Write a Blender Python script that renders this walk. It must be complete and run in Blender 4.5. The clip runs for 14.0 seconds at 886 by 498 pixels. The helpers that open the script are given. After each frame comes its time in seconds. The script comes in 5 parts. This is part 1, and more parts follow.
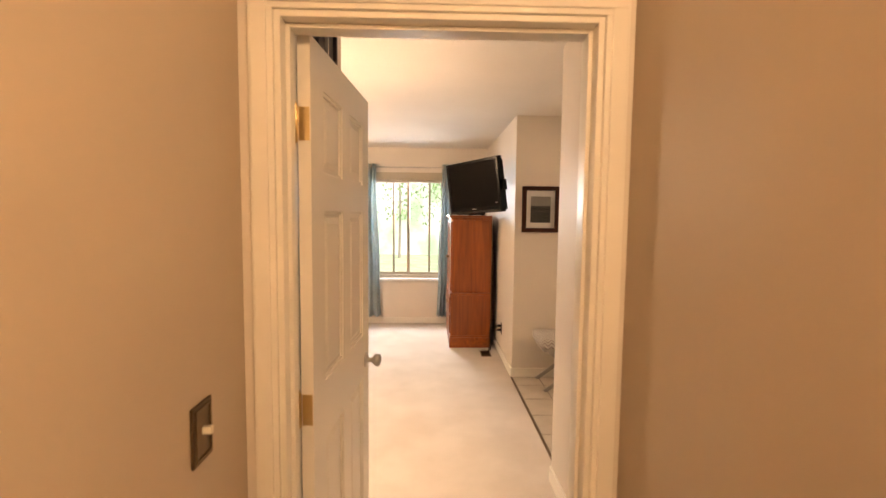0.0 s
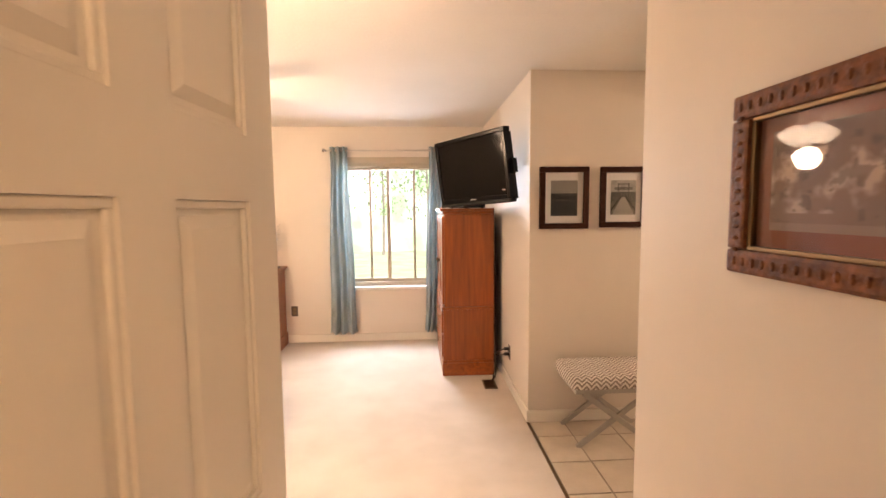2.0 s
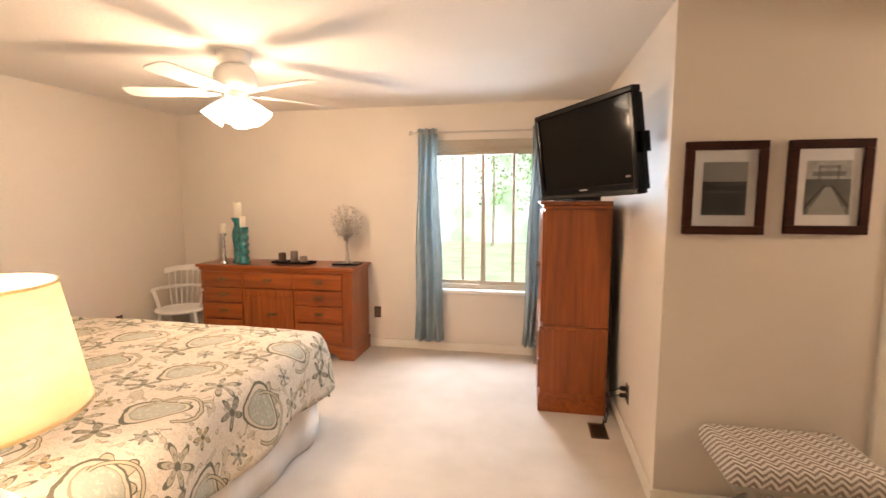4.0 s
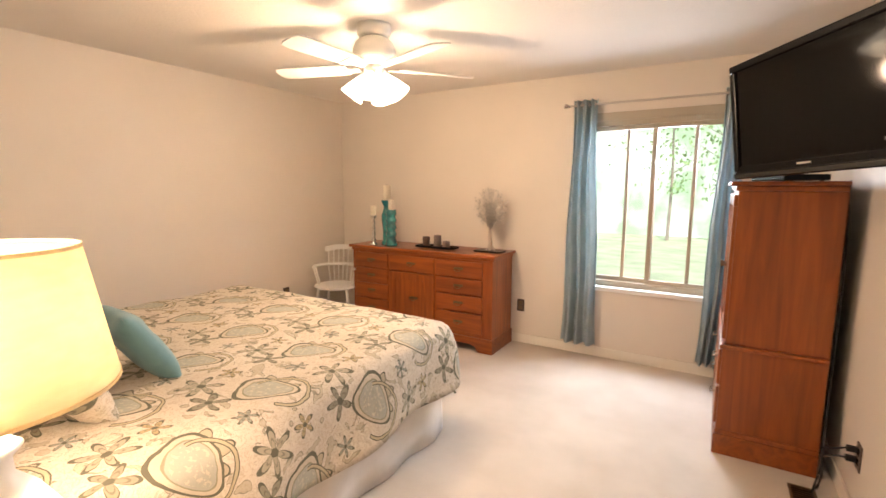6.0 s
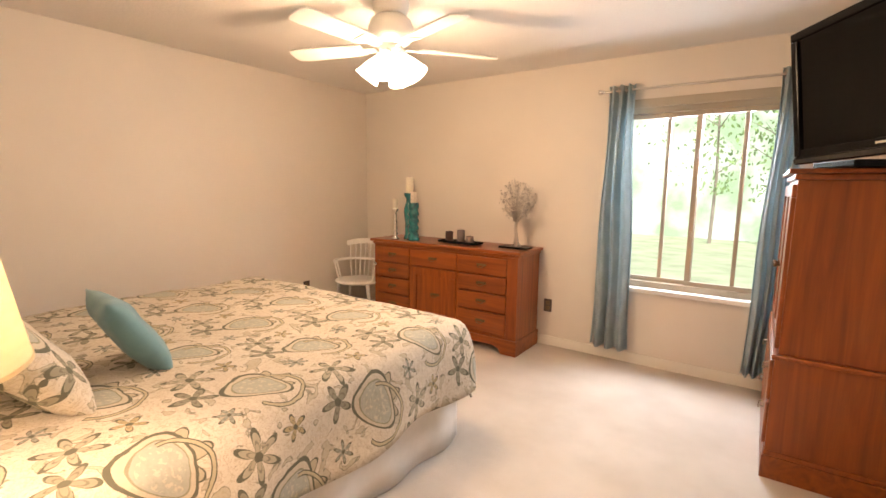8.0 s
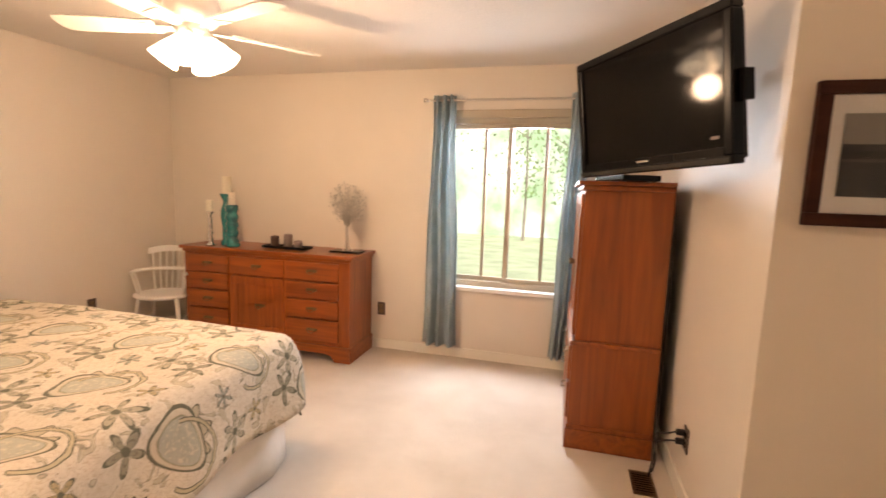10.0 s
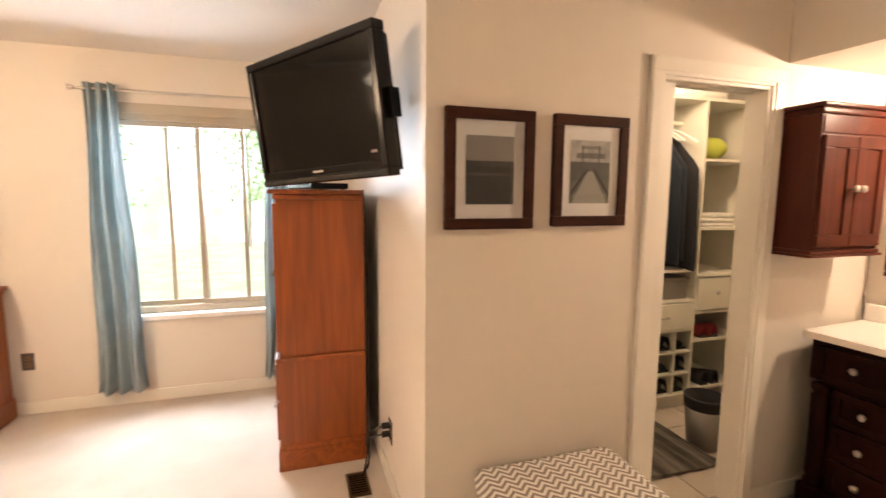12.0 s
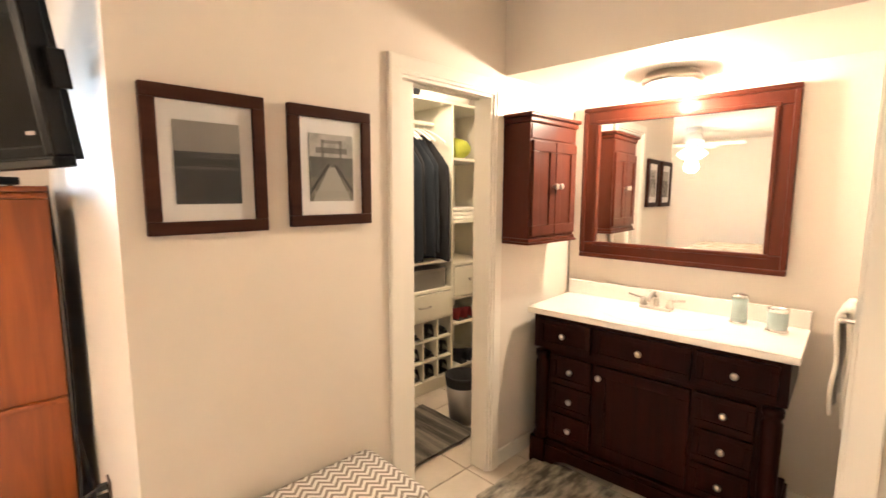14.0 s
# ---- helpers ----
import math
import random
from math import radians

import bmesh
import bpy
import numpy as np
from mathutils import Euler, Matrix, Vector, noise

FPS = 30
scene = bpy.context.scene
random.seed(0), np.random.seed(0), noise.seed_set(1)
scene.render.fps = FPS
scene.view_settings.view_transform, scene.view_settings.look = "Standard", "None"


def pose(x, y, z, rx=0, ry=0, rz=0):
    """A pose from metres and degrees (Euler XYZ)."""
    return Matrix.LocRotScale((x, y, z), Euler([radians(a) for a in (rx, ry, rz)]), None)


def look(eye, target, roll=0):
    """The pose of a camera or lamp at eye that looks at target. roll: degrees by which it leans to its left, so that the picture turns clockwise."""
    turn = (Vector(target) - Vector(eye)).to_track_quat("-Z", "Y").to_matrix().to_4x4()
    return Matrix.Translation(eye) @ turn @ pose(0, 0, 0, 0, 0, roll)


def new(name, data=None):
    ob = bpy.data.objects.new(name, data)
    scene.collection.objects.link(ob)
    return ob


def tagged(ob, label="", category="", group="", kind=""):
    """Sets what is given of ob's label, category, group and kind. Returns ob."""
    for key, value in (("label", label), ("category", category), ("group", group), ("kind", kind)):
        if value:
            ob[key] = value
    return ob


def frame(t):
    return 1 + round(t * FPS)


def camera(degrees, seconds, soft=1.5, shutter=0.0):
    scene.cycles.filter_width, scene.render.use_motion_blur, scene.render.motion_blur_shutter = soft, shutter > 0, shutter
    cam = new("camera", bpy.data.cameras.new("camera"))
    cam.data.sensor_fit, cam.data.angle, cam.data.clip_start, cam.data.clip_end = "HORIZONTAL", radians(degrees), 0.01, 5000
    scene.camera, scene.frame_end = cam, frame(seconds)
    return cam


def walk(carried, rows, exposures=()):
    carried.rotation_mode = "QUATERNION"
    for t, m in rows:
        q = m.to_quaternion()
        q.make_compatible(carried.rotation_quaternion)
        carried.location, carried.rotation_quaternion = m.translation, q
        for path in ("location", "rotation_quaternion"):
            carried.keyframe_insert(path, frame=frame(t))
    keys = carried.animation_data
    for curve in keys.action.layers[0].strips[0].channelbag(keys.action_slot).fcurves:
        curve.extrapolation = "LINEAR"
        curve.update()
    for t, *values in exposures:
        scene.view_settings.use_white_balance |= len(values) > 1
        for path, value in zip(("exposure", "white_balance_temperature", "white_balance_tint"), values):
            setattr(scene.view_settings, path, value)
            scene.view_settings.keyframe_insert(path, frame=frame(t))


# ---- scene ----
cam = camera(88.2, 14.0, shutter=0.4)
PATH = [
    (0, (0.007, -0.186, 1.505), (0.065, 1.808, 1.355), 0.6),
    (0.5, (-0.007, 0.124, 1.504), (0.057, 2.119, 1.371), -0.2),
    (1, (-0.009, 0.374, 1.506), (0.053, 2.368, 1.372), -0.2),
    (1.5, (-0.007, 0.664, 1.5), (0.069, 2.656, 1.341), -0.3),
    (2, (0.01, 0.919, 1.497), (0.129, 2.908, 1.321), -0.5),
    (4.5, (0.174, 1.817, 1.52), (-0.387, 3.721, 1.279), 0.1),
    (5, (0.177, 1.92, 1.511), (-0.557, 3.762, 1.253), 0.2),
    (5.5, (0.171, 2.006, 1.493), (-0.701, 3.786, 1.228), 0.2),
    (6, (0.168, 2.079, 1.462), (-0.848, 3.781, 1.194), 0.2),
    (6.5, (0.158, 2.149, 1.431), (-0.964, 3.783, 1.165), 0.4),
    (7, (0.159, 2.203, 1.406), (-1.037, 3.783, 1.136), 0.5),
    (9.5, (0.118, 2.347, 1.395), (-0.621, 4.187, 1.132), 1.6),
    (10, (0.152, 2.359, 1.421), (-0.345, 4.279, 1.167), 1.9),
    (10.5, (0.182, 2.378, 1.438), (-0.034, 4.351, 1.192), 2.0),
    (11, (0.22, 2.401, 1.465), (0.293, 4.385, 1.226), 1.6),
    (11.5, (0.287, 2.421, 1.473), (0.635, 4.376, 1.235), 0.8),
    (12, (0.362, 2.464, 1.469), (0.967, 4.356, 1.239), 0.4),
    (12.5, (0.434, 2.473, 1.474), (1.286, 4.268, 1.245), -0.2),
    (13, (0.493, 2.499, 1.467), (1.567, 4.174, 1.261), -0.5),
    (13.5, (0.554, 2.47, 1.445), (1.767, 4.048, 1.25), -0.9),
    (14, (0.557, 2.495, 1.477), (1.937, 3.922, 1.232), 0.2),
]
walk(cam, [(t, look(eye, target, roll)) for t, eye, target, roll in PATH],
     [(0.0, 0.91, 7300, 20), (2.0, 1.06, 7000, 24), (4.5, 0.84, 6550, 18), (7.0, 0.80, 6650, 18), (9.5, 0.68, 7350, 24), (11.5, 1.08, 6900, 20), (12.5, 1.26, 6450, 16), (14.0, 1.72, 6050, 12)])

# ---- light ----
world = bpy.data.worlds.new("world")
scene.world = world
world.use_nodes = True
sky = world.node_tree.nodes.new("ShaderNodeTexSky")
sky.sky_type = "NISHITA"
sky.sun_disc = False
sky.sun_elevation, sky.sun_rotation = radians(50), radians(200)
world.node_tree.links.new(sky.outputs[0], world.node_tree.nodes["Background"].inputs[0])
world.node_tree.nodes["Background"].inputs[1].default_value = 0.12


def lamp(name, kind, m, watts, colour, **settings):
    data = bpy.data.lights.new(name, kind)
    data.energy, data.color = watts, colour
    if kind == "AREA":
        data.shape, data.size, data.size_y = "RECTANGLE", settings["size"], settings["size_y"]
    elif kind == "SUN":
        data.angle = settings["angle"]
    else:
        data.shadow_soft_size = settings["radius"]
    ob = new(name, data)
    ob.matrix_world = m
    return ob


WARM = (1.0, 0.73, 0.47)
lamp("sunlight", "SUN", look((4, -8, 12), (-1, 6, 0)), 5.0, (1, 0.95, 0.88), angle=radians(0.5))
lamp("window_daylight", "AREA", look((-0.29, 6.52, 1.75), (-1.7, 4.5, 0.3)), 62, (0.78, 0.90, 1.0), size=0.95, size_y=0.6)
lamp("fan_bulb_light", "POINT", pose(-1.635, 4.30, 1.86), 29, WARM, radius=0.09)
lamp("vanity_light", "POINT", pose(2.93, 3.37, 1.955), 25, (1.0, 0.78, 0.55), radius=0.035)
lamp("table_lamp_light", "POINT", pose(-0.845, 2.30, 1.25), 41, WARM, radius=0.05)
lamp("hall_light", "POINT", pose(0.42, -0.6, 2.2), 33, (1.0, 0.70, 0.40), radius=0.15)
lamp("closet_light", "POINT", pose(2.3, 4.5, 2.25), 16, (1.0, 0.80, 0.55), radius=0.1)


# ---- materials ----
class Sum:
    """Arithmetic on node sockets: each operation adds a Math node."""

    def __init__(self, tree, value):
        self.tree, self.value = tree, value

    def op(self, kind, *others):
        n = self.tree.nodes.new("ShaderNodeMath")
        n.operation = kind
        for slot, v in zip(n.inputs, (self, *others)):
            v = v.value if isinstance(v, Sum) else v
            if isinstance(v, (int, float)):
                slot.default_value = v
            else:
                self.tree.links.new(v, slot)
        return Sum(self.tree, n.outputs[0])

    def __add__(self, o): return self.op("ADD", o)
    def __sub__(self, o): return self.op("SUBTRACT", o)
    def __mul__(self, o): return self.op("MULTIPLY", o)
    def __truediv__(self, o): return self.op("DIVIDE", o)
    def below(self, o): return self.op("LESS_THAN", o)
    def above(self, o): return self.op("GREATER_THAN", o)
    def abs(self): return self.op("ABSOLUTE")
    def either(self, o): return self.op("MAXIMUM", o)
    def cos(self): return self.op("COSINE")
    def sin(self): return self.op("SINE")
    def wrap(self, size): return self.op("FLOORED_MODULO", size)
    def floor(self): return self.op("FLOOR")


class Paint:
    """A node material round one Principled shader."""

    def __init__(self, name, colour, rough=0.6, metal=0.0):
        self.mat = bpy.data.materials.new(name)
        self.mat.use_nodes = True
        self.tree = self.mat.node_tree
        self.shader = self.tree.nodes["Principled BSDF"]
        self.shader.inputs["Roughness"].default_value = rough
        self.shader.inputs["Metallic"].default_value = metal
        self.shader.inputs["Base Color"].default_value = (*colour, 1)
        self.colour = None
        self.base = colour
        self.coord = self.tree.nodes.new("ShaderNodeTexCoord")

    def place(self, scale=(1, 1, 1), uv=False):
        n = self.tree.nodes.new("ShaderNodeMapping")
        n.inputs["Scale"].default_value = scale
        self.tree.links.new(self.coord.outputs["UV" if uv else "Object"], n.inputs[0])
        return n.outputs[0]

    def noise(self, size, detail=3.0, scale=(1, 1, 1), uv=False, warp=0.0):
        n = self.tree.nodes.new("ShaderNodeTexNoise")
        n.inputs["Scale"].default_value = 1 / size
        n.inputs["Detail"].default_value = detail
        n.inputs["Distortion"].default_value = warp
        self.tree.links.new(self.place(scale, uv), n.inputs["Vector"])
        return n.outputs["Fac"]

    def cells(self, size, feature="DISTANCE_TO_EDGE", uv=False):
        n = self.tree.nodes.new("ShaderNodeTexVoronoi")
        n.feature = feature
        n.inputs["Scale"].default_value = 1 / size
        self.tree.links.new(self.place((1, 1, 1), uv), n.inputs["Vector"])
        return n.outputs["Distance"]

    def random(self):
        return self.tree.nodes.new("ShaderNodeObjectInfo").outputs["Random"]

    def ramp(self, fac, low, high, dark, light):
        n = self.tree.nodes.new("ShaderNodeMapRange")
        n.inputs[1].default_value, n.inputs[2].default_value = low, high
        self.tree.links.new(fac.value if isinstance(fac, Sum) else fac, n.inputs[0])
        m = self.tree.nodes.new("ShaderNodeMix")
        m.data_type = "RGBA"
        self.tree.links.new(n.outputs[0], m.inputs[0])
        for slot, c in ((m.inputs[6], dark), (m.inputs[7], light)):
            if isinstance(c, tuple):
                slot.default_value = (*c, 1)
            else:
                self.tree.links.new(c, slot)
        self.colour = m.outputs[2]
        self.tree.links.new(self.colour, self.shader.inputs["Base Color"])
        return self

    def over(self, fac, colour, strength=1.0):
        """Lays a colour over what is there, where fac is high."""
        below = self.colour if self.colour is not None else self.base
        return self.ramp(fac, 0.0, 1.0 / max(strength, 1e-3), below, colour)

    def bump(self, fac, depth, strength=1.0):
        n = self.tree.nodes.new("ShaderNodeBump")
        n.inputs["Strength"].default_value, n.inputs["Distance"].default_value = strength, depth
        self.tree.links.new(fac.value if isinstance(fac, Sum) else fac, n.inputs["Height"])
        old = self.shader.inputs["Normal"]
        if old.is_linked:
            self.tree.links.new(old.links[0].from_socket, n.inputs["Normal"])
        self.tree.links.new(n.outputs[0], old)
        return self

    def gloss(self, fac, low, high):
        n = self.tree.nodes.new("ShaderNodeMapRange")
        n.inputs[3].default_value, n.inputs[4].default_value = low, high
        self.tree.links.new(fac, n.inputs[0])
        self.tree.links.new(n.outputs[0], self.shader.inputs["Roughness"])
        return self

    def axes(self, uv=False):
        n = self.tree.nodes.new("ShaderNodeSeparateXYZ")
        self.tree.links.new(self.coord.outputs["UV" if uv else "Object"], n.inputs[0])
        return [Sum(self.tree, o) for o in n.outputs]

    def glow(self, colour, strength):
        self.shader.inputs["Emission Color"].default_value = (*colour, 1)
        self.shader.inputs["Emission Strength"].default_value = strength
        return self


def painted(name, colour, rough, stain=0.05, grain=0.004, depth=0.0008):
    p = Paint(name, colour, rough)
    dark = tuple(c * (1 - stain) for c in colour)
    p.ramp(p.noise(0.7, 4), 0.35, 0.65, dark, colour)
    p.bump(p.noise(grain * 3, 3), depth, 0.5)
    return p.mat


def wooden(name, dark, light, rough, along="z", coat=0.0, shine=0.5):
    p = Paint(name, light, rough)
    scale = {"x": (0.12, 1.6, 1.6), "y": (1.6, 0.12, 1.6), "z": (1.6, 1.6, 0.12)}[along]
    p.ramp(p.noise(0.11, 6, scale, warp=1.4), 0.3, 0.7, dark, light)
    fine = {"x": (0.03, 1, 1), "y": (1, 0.03, 1), "z": (1, 1, 0.03)}[along]
    p.over(p.noise(0.006, 3, fine), tuple(c * 0.6 for c in dark), 0.35)
    p.bump(p.noise(0.006, 3, fine), 0.0006, 0.4)
    p.gloss(p.noise(0.2, 3), rough - 0.08, rough + 0.1)
    p.shader.inputs["Coat Weight"].default_value = coat
    p.shader.inputs["Specular IOR Level"].default_value = shine
    p.shader.inputs["Coat Roughness"].default_value = 0.15
    return p.mat


M_WALL = painted("wall_paint", (0.70, 0.637, 0.555), 0.55, 0.04)
M_HALL = painted("hall_paint", (0.52, 0.43, 0.33), 0.5, 0.06)
M_TRIM = painted("trim_paint", (0.80, 0.76, 0.68), 0.32, 0.05, depth=0.0004)
M_WHITE = painted("white_paint", (0.82, 0.80, 0.75), 0.4, 0.06, depth=0.0004)
M_COUNTER = painted("cultured_marble", (0.86, 0.82, 0.76), 0.18, 0.05, depth=0.0001)


def ceiling_paint():
    p = Paint("ceiling_paint", (0.74, 0.70, 0.65), 0.85)
    p.ramp(p.noise(0.9, 4), 0.3, 0.7, (0.70, 0.66, 0.60), (0.76, 0.72, 0.67))
    p.bump(p.noise(0.02, 5), 0.004, 0.6)
    return p.mat


def carpet_pile():
    p = Paint("carpet_pile", (0.62, 0.55, 0.47), 0.95)
    p.ramp(p.noise(0.35, 5), 0.35, 0.65, (0.56, 0.49, 0.41), (0.66, 0.59, 0.51))
    p.over(p.noise(0.006, 3), (0.42, 0.36, 0.29), 0.45)
    p.bump(p.noise(0.005, 3), 0.004, 0.8)
    p.bump(p.noise(0.06, 3), 0.006, 0.5)
    p.shader.inputs["Sheen Weight"].default_value = 0.2
    return p.mat


def tile_glaze():
    p = Paint("tile_glaze", (0.48, 0.42, 0.34), 0.35)
    p.ramp(p.noise(0.16, 6), 0.3, 0.7, (0.48, 0.41, 0.32), (0.62, 0.54, 0.44))
    p.over(p.random(), (0.52, 0.44, 0.34), 0.4)
    p.over(p.noise(0.02, 4), (0.34, 0.29, 0.23), 0.35)
    p.bump(p.noise(0.03, 4), 0.001, 0.5)
    p.gloss(p.noise(0.1, 3), 0.25, 0.5)
    return p.mat


M_CEIL = ceiling_paint()
M_CARPET = carpet_pile()
M_TILE = tile_glaze()
M_GROUT = painted("grout", (0.25, 0.21, 0.17), 0.9)
M_OAK = wooden("oak_upright", (0.20, 0.042, 0.005), (0.37, 0.088, 0.010), 0.36, "z", 0.25)
M_OAK_X = wooden("oak_lengthwise", (0.20, 0.042, 0.005), (0.37, 0.088, 0.010), 0.36, "x", 0.25)
M_OAK_DARK = wooden("oak_edge", (0.13, 0.032, 0.008), (0.24, 0.066, 0.016), 0.36, "x", 0.25)
M_DARK = wooden("espresso_wood", (0.010, 0.0020, 0.0013), (0.025, 0.0048, 0.0028), 0.36, "z", 0.0, 0.07)
M_CHERRY = wooden("cherry_wood", (0.066, 0.014, 0.0065), (0.088, 0.019, 0.0085), 0.34, "z", 0.0, 0.18)
M_FRAME = wooden("walnut_frame", (0.030, 0.010, 0.006), (0.060, 0.021, 0.012), 0.5, "x", 0.0, 0.1)
M_BLACK = Paint("black_plastic", (0.006, 0.006, 0.006), 0.22).mat
M_SCREEN = Paint("screen_glass", (0.0025, 0.0022, 0.002), 0.07).mat
M_SCREEN.node_tree.nodes["Principled BSDF"].inputs["Specular IOR Level"].default_value = 0.2
M_BLACK.node_tree.nodes["Principled BSDF"].inputs["Specular IOR Level"].default_value = 0.16
M_TRIMLINE = Paint("smoked_plastic", (0.03, 0.028, 0.026), 0.16).mat
M_RUBBER = painted("black_cable", (0.012, 0.011, 0.011), 0.5)
M_CHROME = Paint("chrome", (0.75, 0.74, 0.72), 0.15, 1.0).mat
M_NICKEL = Paint("brushed_nickel", (0.55, 0.51, 0.46), 0.32, 1.0).mat
M_BRASS = Paint("polished_brass", (0.62, 0.47, 0.24), 0.28, 1.0).mat
M_BRONZE = Paint("antique_brass", (0.20, 0.14, 0.08), 0.42, 1.0).mat
M_PLATE = painted("brown_plastic", (0.085, 0.055, 0.038), 0.4)
M_STEEL = Paint("grey_metal", (0.42, 0.40, 0.37), 0.35, 0.8).mat
M_MIRROR = Paint("mirror_silver", (0.9, 0.9, 0.88), 0.015, 1.0).mat
M_WAX = painted("candle_wax", (0.82, 0.76, 0.62), 0.5)
M_WAX_DARK = painted("brown_wax", (0.09, 0.05, 0.04), 0.5)
M_WAX_GREY = painted("grey_wax", (0.24, 0.19, 0.17), 0.5)
M_ORANGE = painted("orange_card", (0.80, 0.22, 0.03), 0.5)
M_NIGHT = wooden("nightstand_wood", (0.15, 0.05, 0.02), (0.28, 0.10, 0.03), 0.4, "x")
M_ALU = painted("tan_window_frame", (0.42, 0.36, 0.27), 0.4)
M_CREAM = painted("closet_laminate", (0.74, 0.70, 0.58), 0.4)
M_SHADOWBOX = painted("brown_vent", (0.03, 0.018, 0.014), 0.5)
M_MATBOARD = painted("mat_board", (0.90, 0.88, 0.85), 0.7)
M_LIME = painted("lime_cloth", (0.42, 0.46, 0.06), 0.9)
M_DENIM = painted("dark_blue_cloth", (0.010, 0.014, 0.020), 0.95, 0.3, 0.01, 0.004)
M_BLACKCLOTH = painted("black_cloth", (0.012, 0.011, 0.012), 0.95, 0.3, 0.01, 0.004)
M_SHOE = painted("dark_shoe", (0.018, 0.017, 0.019), 0.5)
M_SHOE_RED = painted("red_shoe", (0.28, 0.03, 0.03), 0.5)
M_CLEAR_BIN = painted("grey_storage", (0.22, 0.20, 0.17), 0.4)


def teal_glaze():
    p = Paint("teal_glaze", (0.01, 0.16, 0.17), 0.16)
    p.ramp(p.noise(0.05, 5), 0.35, 0.7, (0.004, 0.075, 0.085), (0.02, 0.24, 0.24))
    p.shader.inputs["Coat Weight"].default_value = 0.6
    return p.mat


def cloth(name, dark, light, weave=0.0015, rough=0.92, depth=0.0006):
    p = Paint(name, light, rough)
    p.ramp(p.noise(0.12, 4), 0.3, 0.7, dark, light)
    p.bump(p.noise(weave, 2), depth, 0.6)
    p.shader.inputs["Sheen Weight"].default_value = 0.25
    return p


def curtain_cloth():
    p = cloth("teal_curtain", (0.32, 0.41, 0.43), (0.45, 0.54, 0.56), rough=0.7)
    t = p.tree
    thin = t.nodes.new("ShaderNodeBsdfTranslucent")
    thin.inputs[0].default_value = (0.44, 0.53, 0.55, 1)
    mix = t.nodes.new("ShaderNodeMixShader")
    mix.inputs[0].default_value = 0.4
    t.links.new(p.shader.outputs[0], mix.inputs[1])
    t.links.new(thin.outputs[0], mix.inputs[2])
    t.links.new(mix.outputs[0], t.nodes["Material Output"].inputs[0])
    return p.mat


def shade_cloth():
    p = Paint("lamp_shade_linen", (0.84, 0.77, 0.62), 0.9)
    p.ramp(p.noise(0.05, 5, (1, 1, 3)), 0.3, 0.7, (0.78, 0.70, 0.53), (0.85, 0.78, 0.62))
    p.bump(p.noise(0.002, 2, (1, 1, 4)), 0.0005, 0.5)
    t = p.tree
    thin = t.nodes.new("ShaderNodeBsdfTranslucent")
    t.links.new(p.colour, thin.inputs[0])
    mix = t.nodes.new("ShaderNodeMixShader")
    mix.inputs[0].default_value = 0.8
    t.links.new(p.shader.outputs[0], mix.inputs[1])
    t.links.new(thin.outputs[0], mix.inputs[2])
    t.links.new(mix.outputs[0], t.nodes["Material Output"].inputs[0])
    return p.mat


def clear_glass():
    m = bpy.data.materials.new("window_glass")
    m.use_nodes = True
    t = m.node_tree
    t.nodes.remove(t.nodes["Principled BSDF"])
    see, shine, mix, edge = (t.nodes.new("ShaderNode" + k) for k in ("BsdfTransparent", "BsdfGlossy", "MixShader", "Fresnel"))
    shine.inputs["Roughness"].default_value = 0.02
    edge.inputs["IOR"].default_value = 1.45
    t.links.new(edge.outputs[0], mix.inputs[0])
    t.links.new(see.outputs[0], mix.inputs[1])
    t.links.new(shine.outputs[0], mix.inputs[2])
    t.links.new(mix.outputs[0], t.nodes["Material Output"].inputs[0])
    return m


